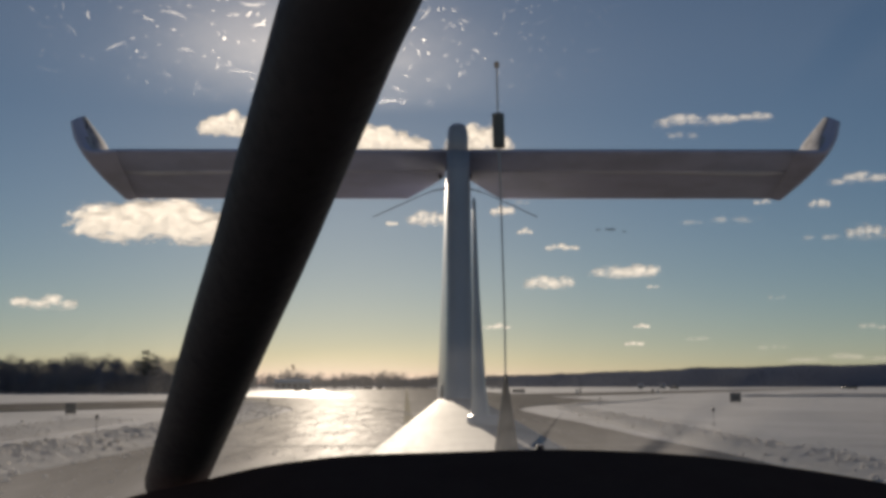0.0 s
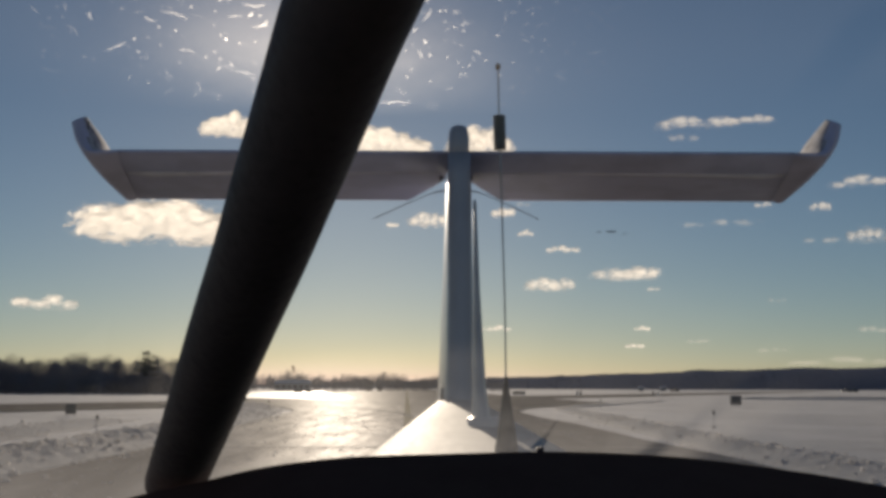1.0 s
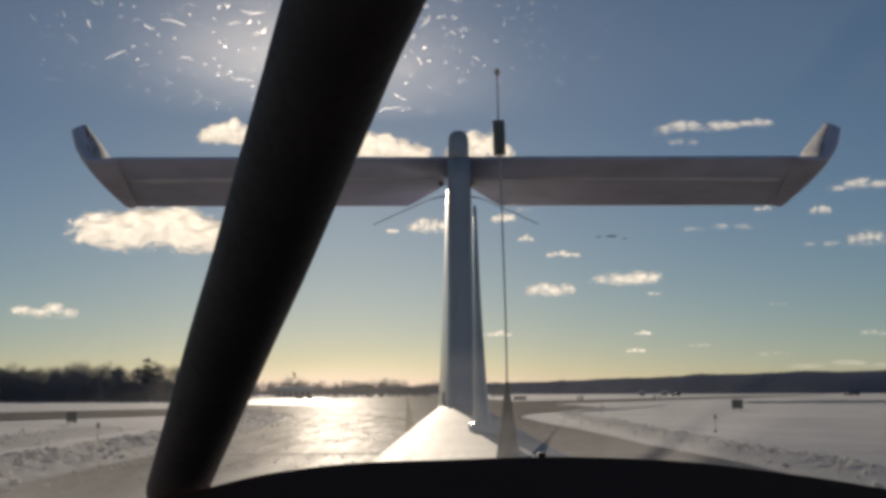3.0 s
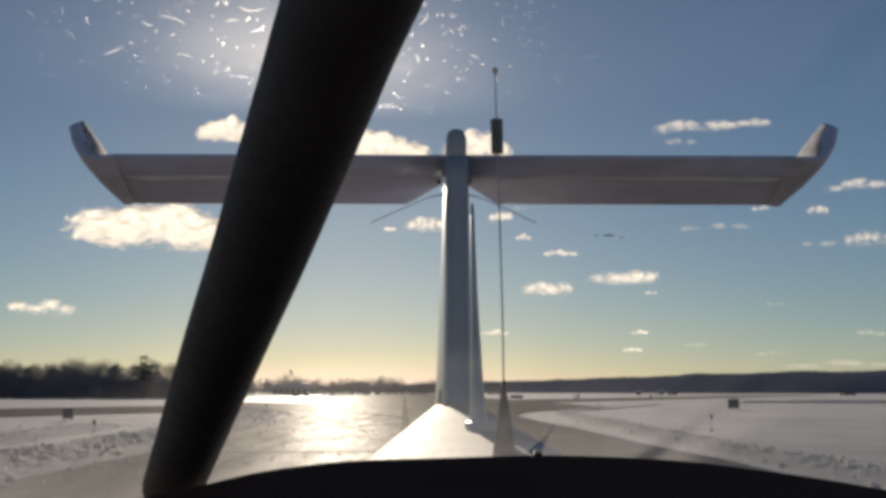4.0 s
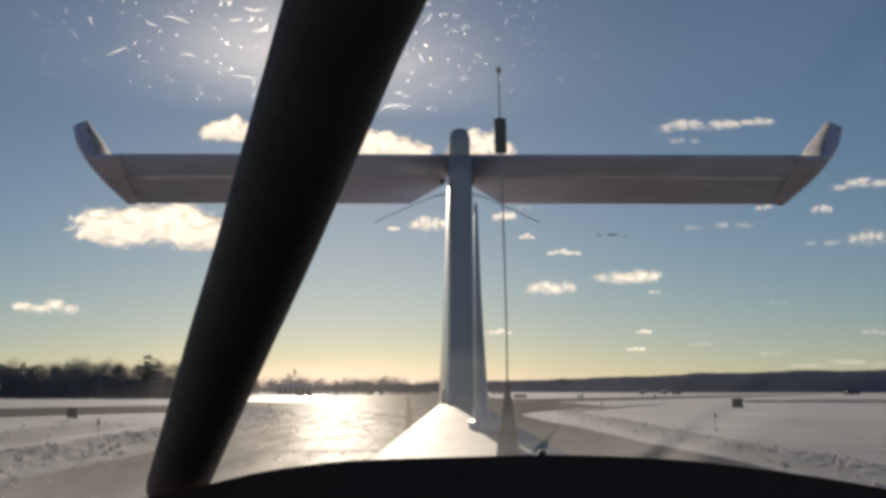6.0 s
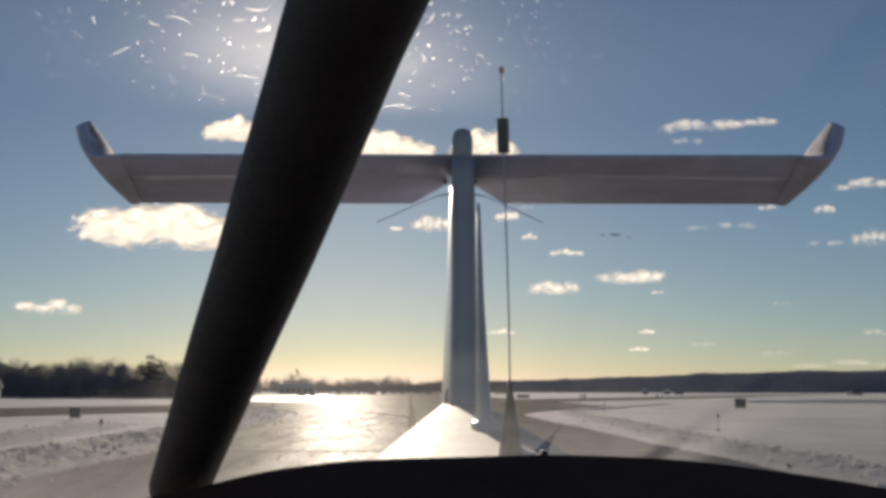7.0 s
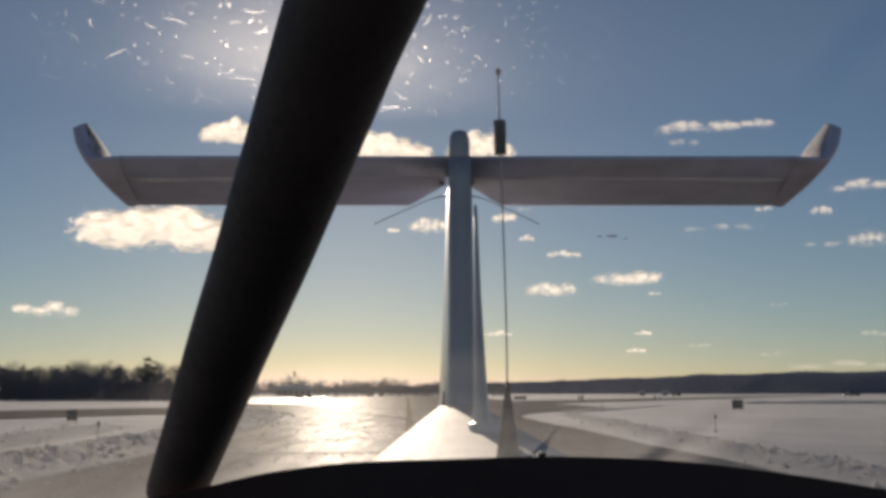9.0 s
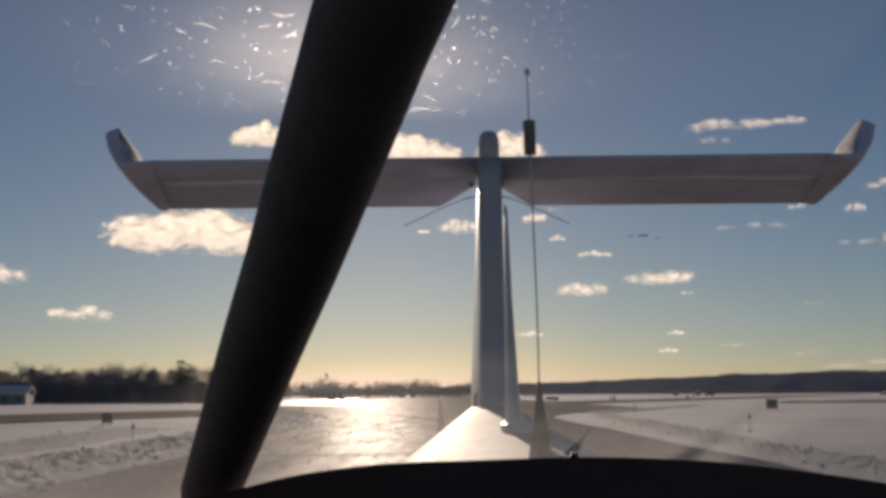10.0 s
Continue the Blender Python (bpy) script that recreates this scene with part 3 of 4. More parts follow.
def pine_tree(at, height, seed):
    rng = random.Random(seed)
    t = thing("pine_tree", at, "tall dark ragged pine standing above the woods", "tree", "pines")
    base = Vector(at)
    part("trunk", tube(bmesh.new(), [base + Vector((0, 0, -0.2)), base + Vector((0, 0, height * 0.5)), base + Vector((0, 0, height * 0.98))], [height * 0.02, height * 0.014, 0.02], 7), BARK, t)
    bm = bmesh.new()
    for i in range(64):
        s = rng.uniform(0.4, 0.98)
        a = rng.uniform(0, 2 * math.pi)
        reach = height * 0.36 * (1.12 - s) ** 0.4 * rng.uniform(0.5, 1.1)
        p0 = base + Vector((0, 0, height * s))
        d = Vector((math.cos(a), math.sin(a), rng.uniform(-0.1, 0.35))).normalized()
        tube(bm, [p0, p0 + d * reach], [0.05, 0.015], 3, caps=False)
        for k in range(26):
            q = p0 + d * reach * rng.uniform(0.3, 1.05) + Vector((rng.gauss(0, 0.22), rng.gauss(0, 0.22), rng.gauss(0, 0.14)))
            e1 = Vector((rng.gauss(0, 1), rng.gauss(0, 1), rng.gauss(0, 0.6))).normalized() * rng.uniform(0.15, 0.38)
            e2 = e1.orthogonal().normalized() * rng.uniform(0.05, 0.12)
            bm.faces.new([bm.verts.new(q - e1), bm.verts.new(q + e2), bm.verts.new(q + e1)])
    part("crown", bm, NEEDLES, t, "dense green-black needles", fix=False)
    return t


def wood_edge():
    rng = random.Random(5)
    kinds = [bare_tree((-60, 262, 0), 7.6, 101), bare_tree((-68, 266, 0), 8.4, 102), bare_tree((-75, 260, 0), 7.0, 103), bare_tree((-84, 270, 0), 7.8, 104)]
    for i in range(96):
        y = rng.uniform(248, 300)
        x = -y * rng.uniform(0.185, 0.48)
        k = rng.choice(kinds)
        s = rng.uniform(0.76, 1.08)
        copy_thing(k, Matrix.Translation((x, y, 0)) @ Matrix.Rotation(rng.uniform(0, 6.28), 4, "Z") @ Matrix.Diagonal((s, s, s, 1)))
    p = pine_tree((-66.5, 252, 0), 9.8, 301)
    for x, y, s in [(-122, 262, 0.85)]:
        copy_thing(p, Matrix.Translation((x, y, 0)) @ Matrix.Rotation(rng.uniform(0, 6.28), 4, "Z") @ Matrix.Diagonal((s, s, s, 1)))


wood_edge()


def brush(name, spots, label, material=BARK, blades=46, seed=1, coarse=1.0, bare=0.25):
    """Massed far trees: each a rounded crown of many short twig slivers on a thin stem."""
    rng = random.Random(seed)
    verts, faces = [], []
    for x, y, z, h in spots:
        w = h * rng.uniform(0.25, 0.42)
        low = rng.uniform(0.0, bare)
        for k in range(blades):
            a = rng.uniform(0, 2 * math.pi)
            c = rng.uniform(-1, 1)
            r = rng.random() ** 0.45
            q = Vector((x + math.cos(a) * math.sqrt(1 - c * c) * r * w, y + math.sin(a) * math.sqrt(1 - c * c) * r * w,
                        z + h * (low + (1 - low) * (0.5 + 0.5 * c * r))))
            e = Vector((rng.gauss(0, 0.8), rng.gauss(0, 0.8), rng.gauss(0.5, 0.7))).normalized() * h * coarse * rng.uniform(0.05, 0.11)
            g = Vector((rng.gauss(0, 1), rng.gauss(0, 1), rng.gauss(0, 0.5))).normalized() * h * coarse * rng.uniform(0.015, 0.04)
            n = len(verts)
            verts += [tuple(q - e - g), tuple(q - e * 0.6 + g), tuple(q + e)]
            faces.append((n, n + 1, n + 2))
        n = len(verts)
        verts += [(x - h * 0.02, y, z - 0.3), (x + h * 0.02, y, z - 0.3), (x, y, z + h * 0.9)]
        faces.append((n, n + 1, n + 2))
    me = bpy.data.meshes.new(name)
    me.from_pydata(verts, [], faces)
    me.materials.append(material)
    return tagged(new(name, me), label, "woods", kind="stuff")


rng = random.Random(8)
brush("undergrowth", [(u * y, y, -0.3, rng.uniform(4.0, 7.4) * (0.85 + 0.35 * noise.noise(Vector((u * 22, 4, 0)))))
                       for u, y in [(-rng.uniform(0.175, 0.5), rng.uniform(252, 330)) for _ in range(800)]],
      "dense dark leafless brush filling the wood edge", BARK, 150, 2, 1.0, 0.06)
spots = []
for _ in range(900):
    y = rng.uniform(560, 760)
    u = rng.uniform(-0.50, 0.06)
    spots.append((u * y, y, 0, rng.uniform(5, 9.5) * (1.15 - 0.45 * (u + 0.2)) * (1.0 + 0.35 * noise.noise(Vector((u * 26, 0, 0))))))
brush("far_woods", spots, "far line of bare grey trees beyond the runway", HAZY_WOODS, 62, 3)


def ridge():
    """A low wooded hill line, rising towards the right."""
    def top(u):
        rise = 21 + 34 * max(0.0, min(1.0, (u - 0.02) / 0.42)) ** 0.8
        return rise + 5 * noise.noise(Vector((u * 14, 3, 0))) + 2.5 * noise.noise(Vector((u * 40, 5, 0)))
    bm = bmesh.new()
    rows = []
    for i in range(181):
        u = -0.75 + 1.55 * i / 180
        row = []
        for j in range(9):
            s = j / 8
            y = 1900 + 700 * s
            k = max(0.25, min(1, (u + 0.3) / 0.3)) if u < 0 else 1.0
            h = max(top(u), 6) * k * math.sin(math.pi * 0.5 * min(1, s * 1.3)) - 2
            row.append(bm.verts.new((u * 1900 * (1 + 0.35 * s), y, h)))
        rows.append(row)
    for a, b in zip(rows, rows[1:]):
        for k in range(8):
            bm.faces.new((a[k], b[k], b[k + 1], a[k + 1]))
    tagged(part("hill", bm, HAZY_HILL), "low wooded hills on the horizon", "hill", kind="structure")
    rng = random.Random(12)
    spots = []
    for _ in range(8000):
        u = rng.uniform(-0.55, 0.62)
        s = rng.random() ** 1.1
        k = max(0.25, min(1, (u + 0.3) / 0.3)) if u < 0 else 1.0
        h = max(top(u), 6) * k * math.sin(math.pi * 0.5 * min(1, s * 1.3)) - 2
        spots.append((u * 1900 * (1 + 0.35 * s), 1900 + 700 * s, h - 1.5, rng.uniform(3.0, 4.6)))
    brush("hill_woods", spots, "bare forest covering the distant hills, coloured haze-blue", HAZY_HILL, 40, 4, 1.7)


ridge()


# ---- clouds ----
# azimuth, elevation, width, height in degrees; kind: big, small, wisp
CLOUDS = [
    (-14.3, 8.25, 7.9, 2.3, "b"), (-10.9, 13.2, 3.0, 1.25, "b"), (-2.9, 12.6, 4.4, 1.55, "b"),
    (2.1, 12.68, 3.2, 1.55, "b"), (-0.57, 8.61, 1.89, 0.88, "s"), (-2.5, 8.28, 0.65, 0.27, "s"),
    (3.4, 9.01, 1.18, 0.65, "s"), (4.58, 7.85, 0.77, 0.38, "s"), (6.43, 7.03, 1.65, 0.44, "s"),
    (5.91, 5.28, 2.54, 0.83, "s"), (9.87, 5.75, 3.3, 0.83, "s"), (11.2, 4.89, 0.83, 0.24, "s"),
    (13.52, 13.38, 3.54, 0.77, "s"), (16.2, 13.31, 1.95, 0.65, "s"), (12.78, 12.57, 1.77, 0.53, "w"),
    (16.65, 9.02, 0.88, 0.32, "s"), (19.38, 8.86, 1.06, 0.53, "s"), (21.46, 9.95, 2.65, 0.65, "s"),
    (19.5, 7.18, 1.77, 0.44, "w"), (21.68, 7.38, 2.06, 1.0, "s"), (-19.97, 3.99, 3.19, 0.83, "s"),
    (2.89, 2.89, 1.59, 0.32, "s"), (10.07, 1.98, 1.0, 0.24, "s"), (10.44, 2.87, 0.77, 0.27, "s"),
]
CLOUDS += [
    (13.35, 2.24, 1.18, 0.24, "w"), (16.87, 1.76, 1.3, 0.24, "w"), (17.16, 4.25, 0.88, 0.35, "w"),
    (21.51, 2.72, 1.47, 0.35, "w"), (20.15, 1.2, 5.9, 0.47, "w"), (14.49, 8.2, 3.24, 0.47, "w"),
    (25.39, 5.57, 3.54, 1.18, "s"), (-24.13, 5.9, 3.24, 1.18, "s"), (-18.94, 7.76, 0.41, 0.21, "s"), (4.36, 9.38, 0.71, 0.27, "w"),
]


def cloud(az, el, wide, tall, kind, seed):
    """A billowing sheet of cloud, bellied towards the viewer, three kilometres and more away."""
    far = 3000 + 37 * (seed % 11)
    w, h = far * radians(wide) * 0.5 * (1.3 if kind == "b" else 1.4), far * radians(tall) * 0.5 * (1.6 if kind == "b" else 1.6)
    nx, nz = (56, 28) if kind == "b" else (30, 16)
    # puffs heaped on a level base: place along the base, height, reach
    rng = random.Random(seed * 17 + 3)
    puffs = []
    count = {"b": 9, "s": 5, "w": 3}[kind]
    for k in range(count):
        c = (k + rng.uniform(0.2, 0.8)) / count * 2 - 1
        crest = (1 - 0.75 * c * c) * rng.uniform(0.55, 1.0)
        puffs.append((c * 0.72, -0.52 + crest * rng.uniform(0.1, 0.55), 0.20 + 0.16 * rng.random(), 0.34 + 0.34 * crest))
    bm = bmesh.new()
    uv = bm.loops.layers.uv.new("UVMap")
    heap = bm.verts.layers.float.new("heap")
    grid = []
    for i in range(nx + 1):
        col = []
        for j in range(nz + 1):
            u, v = 2 * i / nx - 1, 2 * j / nz - 1
            body = max(1.0 - math.hypot((u - a) / p, (v - b) / q) for a, b, p, q in puffs)
            body = min(body, (v + 0.95) * 1.6, (1 - abs(u)) * 3 - 0.4, (1 - abs(v)) * 3 - 0.4)
            lump = noise.fractal(Vector((u * w * 0.012 + seed * 3.1, v * h * 0.02, seed)), 0.8, 2.0, 4)
            vert = bm.verts.new((u * w, -h * 0.7 * (max(0.0, min(1.0, body)) ** 0.5 + 0.35 * lump), v * h))
            vert[heap] = max(body, -0.6)
            col.append((vert, ((u + 1) / 2, (v + 1) / 2)))
        grid.append(col)
    for i in range(nx):
        for j in range(nz):
            q = (grid[i][j], grid[i + 1][j], grid[i + 1][j + 1], grid[i][j + 1])
            f = bm.faces.new([c[0] for c in q])
            f.smooth = True
            for l, c in zip(f.loops, q):
                l[uv].uv = c[1]
    ob = part("cloud", bm, CLOUD if kind == "b" else PUFF, fix=False)
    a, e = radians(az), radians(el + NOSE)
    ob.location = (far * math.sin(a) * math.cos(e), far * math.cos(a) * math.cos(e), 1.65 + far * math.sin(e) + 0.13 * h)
    ob.rotation_euler = (0, 0, -a)
    ob.color = (1, 1, 1, {"b": 1.0, "s": 0.85 if az < 11 else 0.52, "w": 0.25}[kind])
    words = {"b": "bright backlit cumulus cloud low in the sky", "s": "small cream-white cumulus puff in the sky", "w": "thin pale wisp of cloud"}[kind]
    return tagged(ob, words, "cloud", "scattered clouds", "structure")


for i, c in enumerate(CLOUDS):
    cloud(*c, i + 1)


# ---- the airplane ----
MID = 0.07                     # the airplane's centre line
airplane = thing("airplane", (MID, 2.5, 0.0), "white T-tail light airplane on a taxiway, with a dark cabin", "airplane")


def mirror(v):
    return (2 * MID - v[0], v[1], v[2])


def fuselage():
    # y, half width, top, depth of the crowned top, depth below
    P = [(1.05, 0.46, 1.470, 0.20, 0.42), (1.9, 0.36, 1.500, 0.15, 0.36), (2.6, 0.285, 1.522, 0.11, 0.30), (3.0, 0.24, 1.538, 0.09, 0.25),
         (3.6, 0.175, 1.566, 0.07, 0.20), (4.2, 0.115, 1.592, 0.055, 0.15), (4.9, 0.085, 1.60, 0.05, 0.11), (5.15, 0.03, 1.57, 0.02, 0.05)]
    bm = bmesh.new()
    rings = []
    for a, b in zip(P, P[1:]):
        for s in range(6):
            y, w, top, up, down = (p + (q - p) * s / 6 for p, q in zip(a, b))
            ring = []
            for k in range(56):
                g = 2 * math.pi * k / 56
                sx, cz = math.sin(g), math.cos(g)
                e = 0.8
                x = w * math.copysign(abs(sx) ** e, sx)
                z = math.copysign(abs(cz) ** e, cz)
                ring.append(bm.verts.new((MID + 0.008 + x, y, top - up + z * (up if z > 0 else down))))
            rings.append(ring)
    skin(bm, rings)
    part("tail_cone", bm, GELCOAT, airplane, "glossy white upper fuselage")
    # cabin tub round the seat, open above
    bm = bmesh.new()
    outer = []
    for y, a, z0 in [(-1.3, 0.40, 1.28), (-0.6, 0.56, 1.34), (0.2, 0.58, 1.40), (0.95, 0.52, 1.46)]:
        prof = [(-a, z0), (-a * 1.02, 1.1), (-a * 0.8, 0.72), (0, 0.62), (a * 0.8, 0.72), (a * 1.02, 1.1), (a, z0)]
        back = [(x * 0.94, z + (0.03 if abs(x) < a * 0.9 else 0.0)) for x, z in reversed(prof)]
        outer.append([bm.verts.new((MID + x, y, z)) for x, z in prof + back])
    skin(bm, outer)
    part("cabin_tub", bm, BLACK_TRIM, airplane, "dark unlit cabin side panels", smooth=False)
    bm = bmesh.new()
    rings = []
    for y, a, z0 in [(-1.75, 0.12, 0.98), (-1.62, 0.26, 1.10), (-1.3, 0.43, 1.27), (-0.6, 0.60, 1.33), (0.2, 0.62, 1.39), (0.95, 0.55, 1.44), (1.10, 0.48, 1.44)]:
        prof = [(-a, z0), (-a * 1.02, min(1.1, z0 - 0.1)), (-a * 0.8, 0.69), (0, 0.58), (a * 0.8, 0.69), (a * 1.02, min(1.1, z0 - 0.1)), (a, z0)]
        back = [(x * 0.975, z + (0.012 if abs(x) < a * 0.9 else 0.0)) for x, z in reversed(prof)]
        rings.append([bm.verts.new((MID + x, y, z)) for x, z in prof + back])
    skin(bm, rings)
    part("cabin_hull", bm, GELCOAT, airplane, "glossy white cabin hull")
    bm = bmesh.new()
    box(bm, MID, 0.98, 1.12, 1.0, 0.05, 0.75, 0.02)
    part("rear_bulkhead", bm, BLACK_TRIM, airplane, "black rear cabin bulkhead")
    # arched rear deck that closes the cabin
    arch = smooth_path([(-0.50, 1.43), (-0.40, 1.505), (-0.265, 1.557), (-0.188, 1.576), (-0.139, 1.587), (-0.075, 1.595), (0.007, 1.598), (0.099, 1.600),
                        (0.194, 1.596), (0.281, 1.586), (0.357, 1.574), (0.43, 1.559), (0.52, 1.52), (0.62, 1.45)], 5)
    bm = bmesh.new()
    rings = []
    for y, dz in [(0.62, -0.10), (0.80, -0.036), (0.90, 0.0), (0.901, -0.03), (0.90, -0.12), (0.80, -0.16), (0.62, -0.16)]:
        rings.append([bm.verts.new((p[0], y, p[1] - 0.004 + dz)) for p in arch])
    n = len(arch)
    for a, b in zip(rings, rings[1:] + rings[:1]):
        for k in range(n - 1):
            bm.faces.new((a[k], a[k + 1], b[k + 1], b[k]))
    part("rear_deck", bm, BLACK_TRIM, airplane, "black padded rear deck edge", smooth=False)


fuselage()


def roll_bar():
    # place and radius of the near cabin tube, which comes forward as it rises
    P = [(-0.236, 1.0, 1.562), (-0.179, 0.8343, 1.629), (-0.134, 0.7031, 1.682), (-0.100, 0.6075, 1.722), (-0.075, 0.5349, 1.753),
         (-0.055, 0.4777, 1.778), (-0.041, 0.4376, 1.796), (-0.030, 0.409, 1.809), (-0.023, 0.3887, 1.819), (-0.005, 0.34, 1.845)]
    path = smooth_path([p[:3] for p in P], 4)
    part("roll_bar", tube(bmesh.new(), path, 0.0265, 20, 1.0), BLACK_PAINT, airplane, "matt black steel cabin tube")


roll_bar()


def fin():
    def section(x, le, z, nose, widest, end):
        """Blunt rounded nose; the fin is set a little askew, so one flank opens and the other closes."""
        lean = max(0.0, min(0.008, 0.0265 - 0.0105 * z))
        r = nose - lean
        bow = [(r * (1 - math.cos(g)), r * math.sin(g)) for g in (0.0, 0.25, 0.5, 0.8, 1.1, 1.35, 1.5)]
        port = bow + [(0.16, r + (widest + lean - r) * 0.36), (0.30, r + (widest + lean - r) * 0.68), (0.44, widest + lean), (end, widest + lean)]
        star = bow + [(0.16, r + (widest - lean - r) * 0.6), (0.28, widest - lean), (0.40, (widest - lean) * 0.97), (end, widest * 0.7)]
        return [(x + lean + w, le + d, z) for d, w in star] + [(x + lean - w, le + d, z) for d, w in reversed(port[1:])]
    bm = bmesh.new()
    rings = []
    for z, x, le, nose, widest in [(1.50, 0.0745, 4.13, 0.069, 0.084), (1.60, 0.0745, 4.15, 0.066, 0.080), (2.0, 0.0755, 4.20, 0.054, 0.065), (2.40, 0.077, 4.24, 0.048, 0.051), (2.47, 0.077, 4.245, 0.047, 0.047), (2.56, 0.077, 4.25, 0.046, 0.042)]:
        rings.append([bm.verts.new(v) for v in section(x, le, z, nose, widest, 0.57)])
    skin(bm, rings)
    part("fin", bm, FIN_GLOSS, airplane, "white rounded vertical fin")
    bm = bmesh.new()
    rings = []
    for z, half in [(1.60, 0.03), (2.0, 0.028), (2.48, 0.022)]:
        rings.append([bm.verts.new((MID + h * half / 0.06, 4.72 + q * 0.36, z)) for q, h in foil(8, 0.12)])
    skin(bm, rings)
    part("rudder", bm, GELCOAT_SHADED, airplane, "white rudder behind the fin")
    # rounded fairing over the tailplane joint
    bm = bmesh.new()
    rings = []
    for z, k in [(2.52, 1.0), (2.60, 1.0), (2.64, 0.97), (2.66, 0.84), (2.670, 0.62), (2.674, 0.36)]:
        rings.append([bm.verts.new(v) for v in section(0.075, 4.255 + 0.03 * (1 - k), z, 0.042 * k, 0.038 * k, 0.55)])
    skin(bm, rings)
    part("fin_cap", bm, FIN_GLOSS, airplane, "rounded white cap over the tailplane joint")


fin()

UP = (0, 0.15, 1)
HINGE = 0.32
ROOT = ((MID, 4.35, 2.578), (MID, 5.0, 2.497), UP)
TIP = ((1.44, 4.35, 2.578), (1.53, 5.0, 2.497), UP)


def tailplane():
    def right(v, flip):
        return mirror(v) if flip else v
    for flip in (False, True):
        bm = bmesh.new()
        wing(bm, [(right(a, flip), right(b, flip), u) for a, b, u in (ROOT, TIP)], 0.09, 0.0, HINGE - 0.010, 12)
        part("stabiliser", bm, GELCOAT_SHADED, airplane, "white tailplane seen from below, tinted shade-blue")
        # elevator: inner end cut back at a slant to clear the rudder
        inner_h, inner_t = 0.112, 0.285
        bm = bmesh.new()
        rings = []
        for s in [0.0, 0.5, 1.0]:
            ring = []
            for c, h in foil(14, 0.09, HINGE + 0.008, 1.0, 0.65):
                k = max(0.0, (c - 0.44) / 0.56)
                x0 = inner_h + (inner_t - inner_h) * k
                x1 = 1.44 + 0.09 * c
                x = x0 + (x1 - x0) * s
                chord = 0.65
                ring.append(bm.verts.new(right((x, 4.35 + chord * c, 2.578 - 0.081 * c + h * chord - 0.006 * k), flip)))
            rings.append(ring)
        skin(bm, rings)
        part("elevator", bm, GELCOAT_SHADED, airplane, "white elevator with a slanted inner end, tinted shade-blue")
        # rounded bead over the hinge gap underneath, added to paint the highlight line
        hy, hz = 4.35 + 0.65 * HINGE, 2.578 - 0.081 * HINGE - 0.65 * 0.65 * 0.044
        line = [right((x, hy, hz - d), flip) for x, d in ((0.14, 0.0), (0.5, 0.001), (0.9, 0.002), (1.2, 0.003), (1.36, 0.004), (1.462, 0.003))]
        part("hinge_glint", tube(bmesh.new(), line, [0.003, 0.003, 0.006, 0.011, 0.015, 0.004], 10), GLINT_PAINT, airplane, "pale added bead that draws the highlight along the elevator hinge")
        st = smooth_path([(1.44, 4.35, 2.578), (1.555, 4.35, 2.578), (1.606, 4.36, 2.632), (1.630, 4.38, 2.712)], 6)
        te = smooth_path([(1.53, 5.0, 2.492), (1.60, 5.0, 2.503), (1.642, 4.91, 2.70), (1.696, 4.73, 2.784)], 6)
        n = len(st)
        stations = []
        for i in range(n):
            a = max(i - 1, 0)
            b = min(i + 1, n - 1)
            run = (st[b] - st[a]) + (te[b] - te[a])
            chord = te[i] - st[i]
            u = run.cross(chord)
            u = u if u.z > 0 or (u.z > -0.2 and u.x < 0) else -u
            stations.append((st[i], te[i], u))
        if flip:
            stations = [(mirror(a), mirror(b), (-u[0], u[1], u[2])) for a, b, u in stations]
        tip = part("winglet", wing(bmesh.new(), stations, [0.09 + 0.12 * (i / (n - 1)) ** 1.5 for i in range(n)], 0.0, 1.0, 14), GELCOAT_SHADED, airplane, "upturned tailplane tip with grimy, darkened inner face")
        # inner faces take the grimy coat, whose dark tone also holds down their sunlight
        tip.data.materials.append(GRIMY_DIMMED)
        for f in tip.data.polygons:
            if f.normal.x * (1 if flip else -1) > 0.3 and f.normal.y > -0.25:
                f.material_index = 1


tailplane()


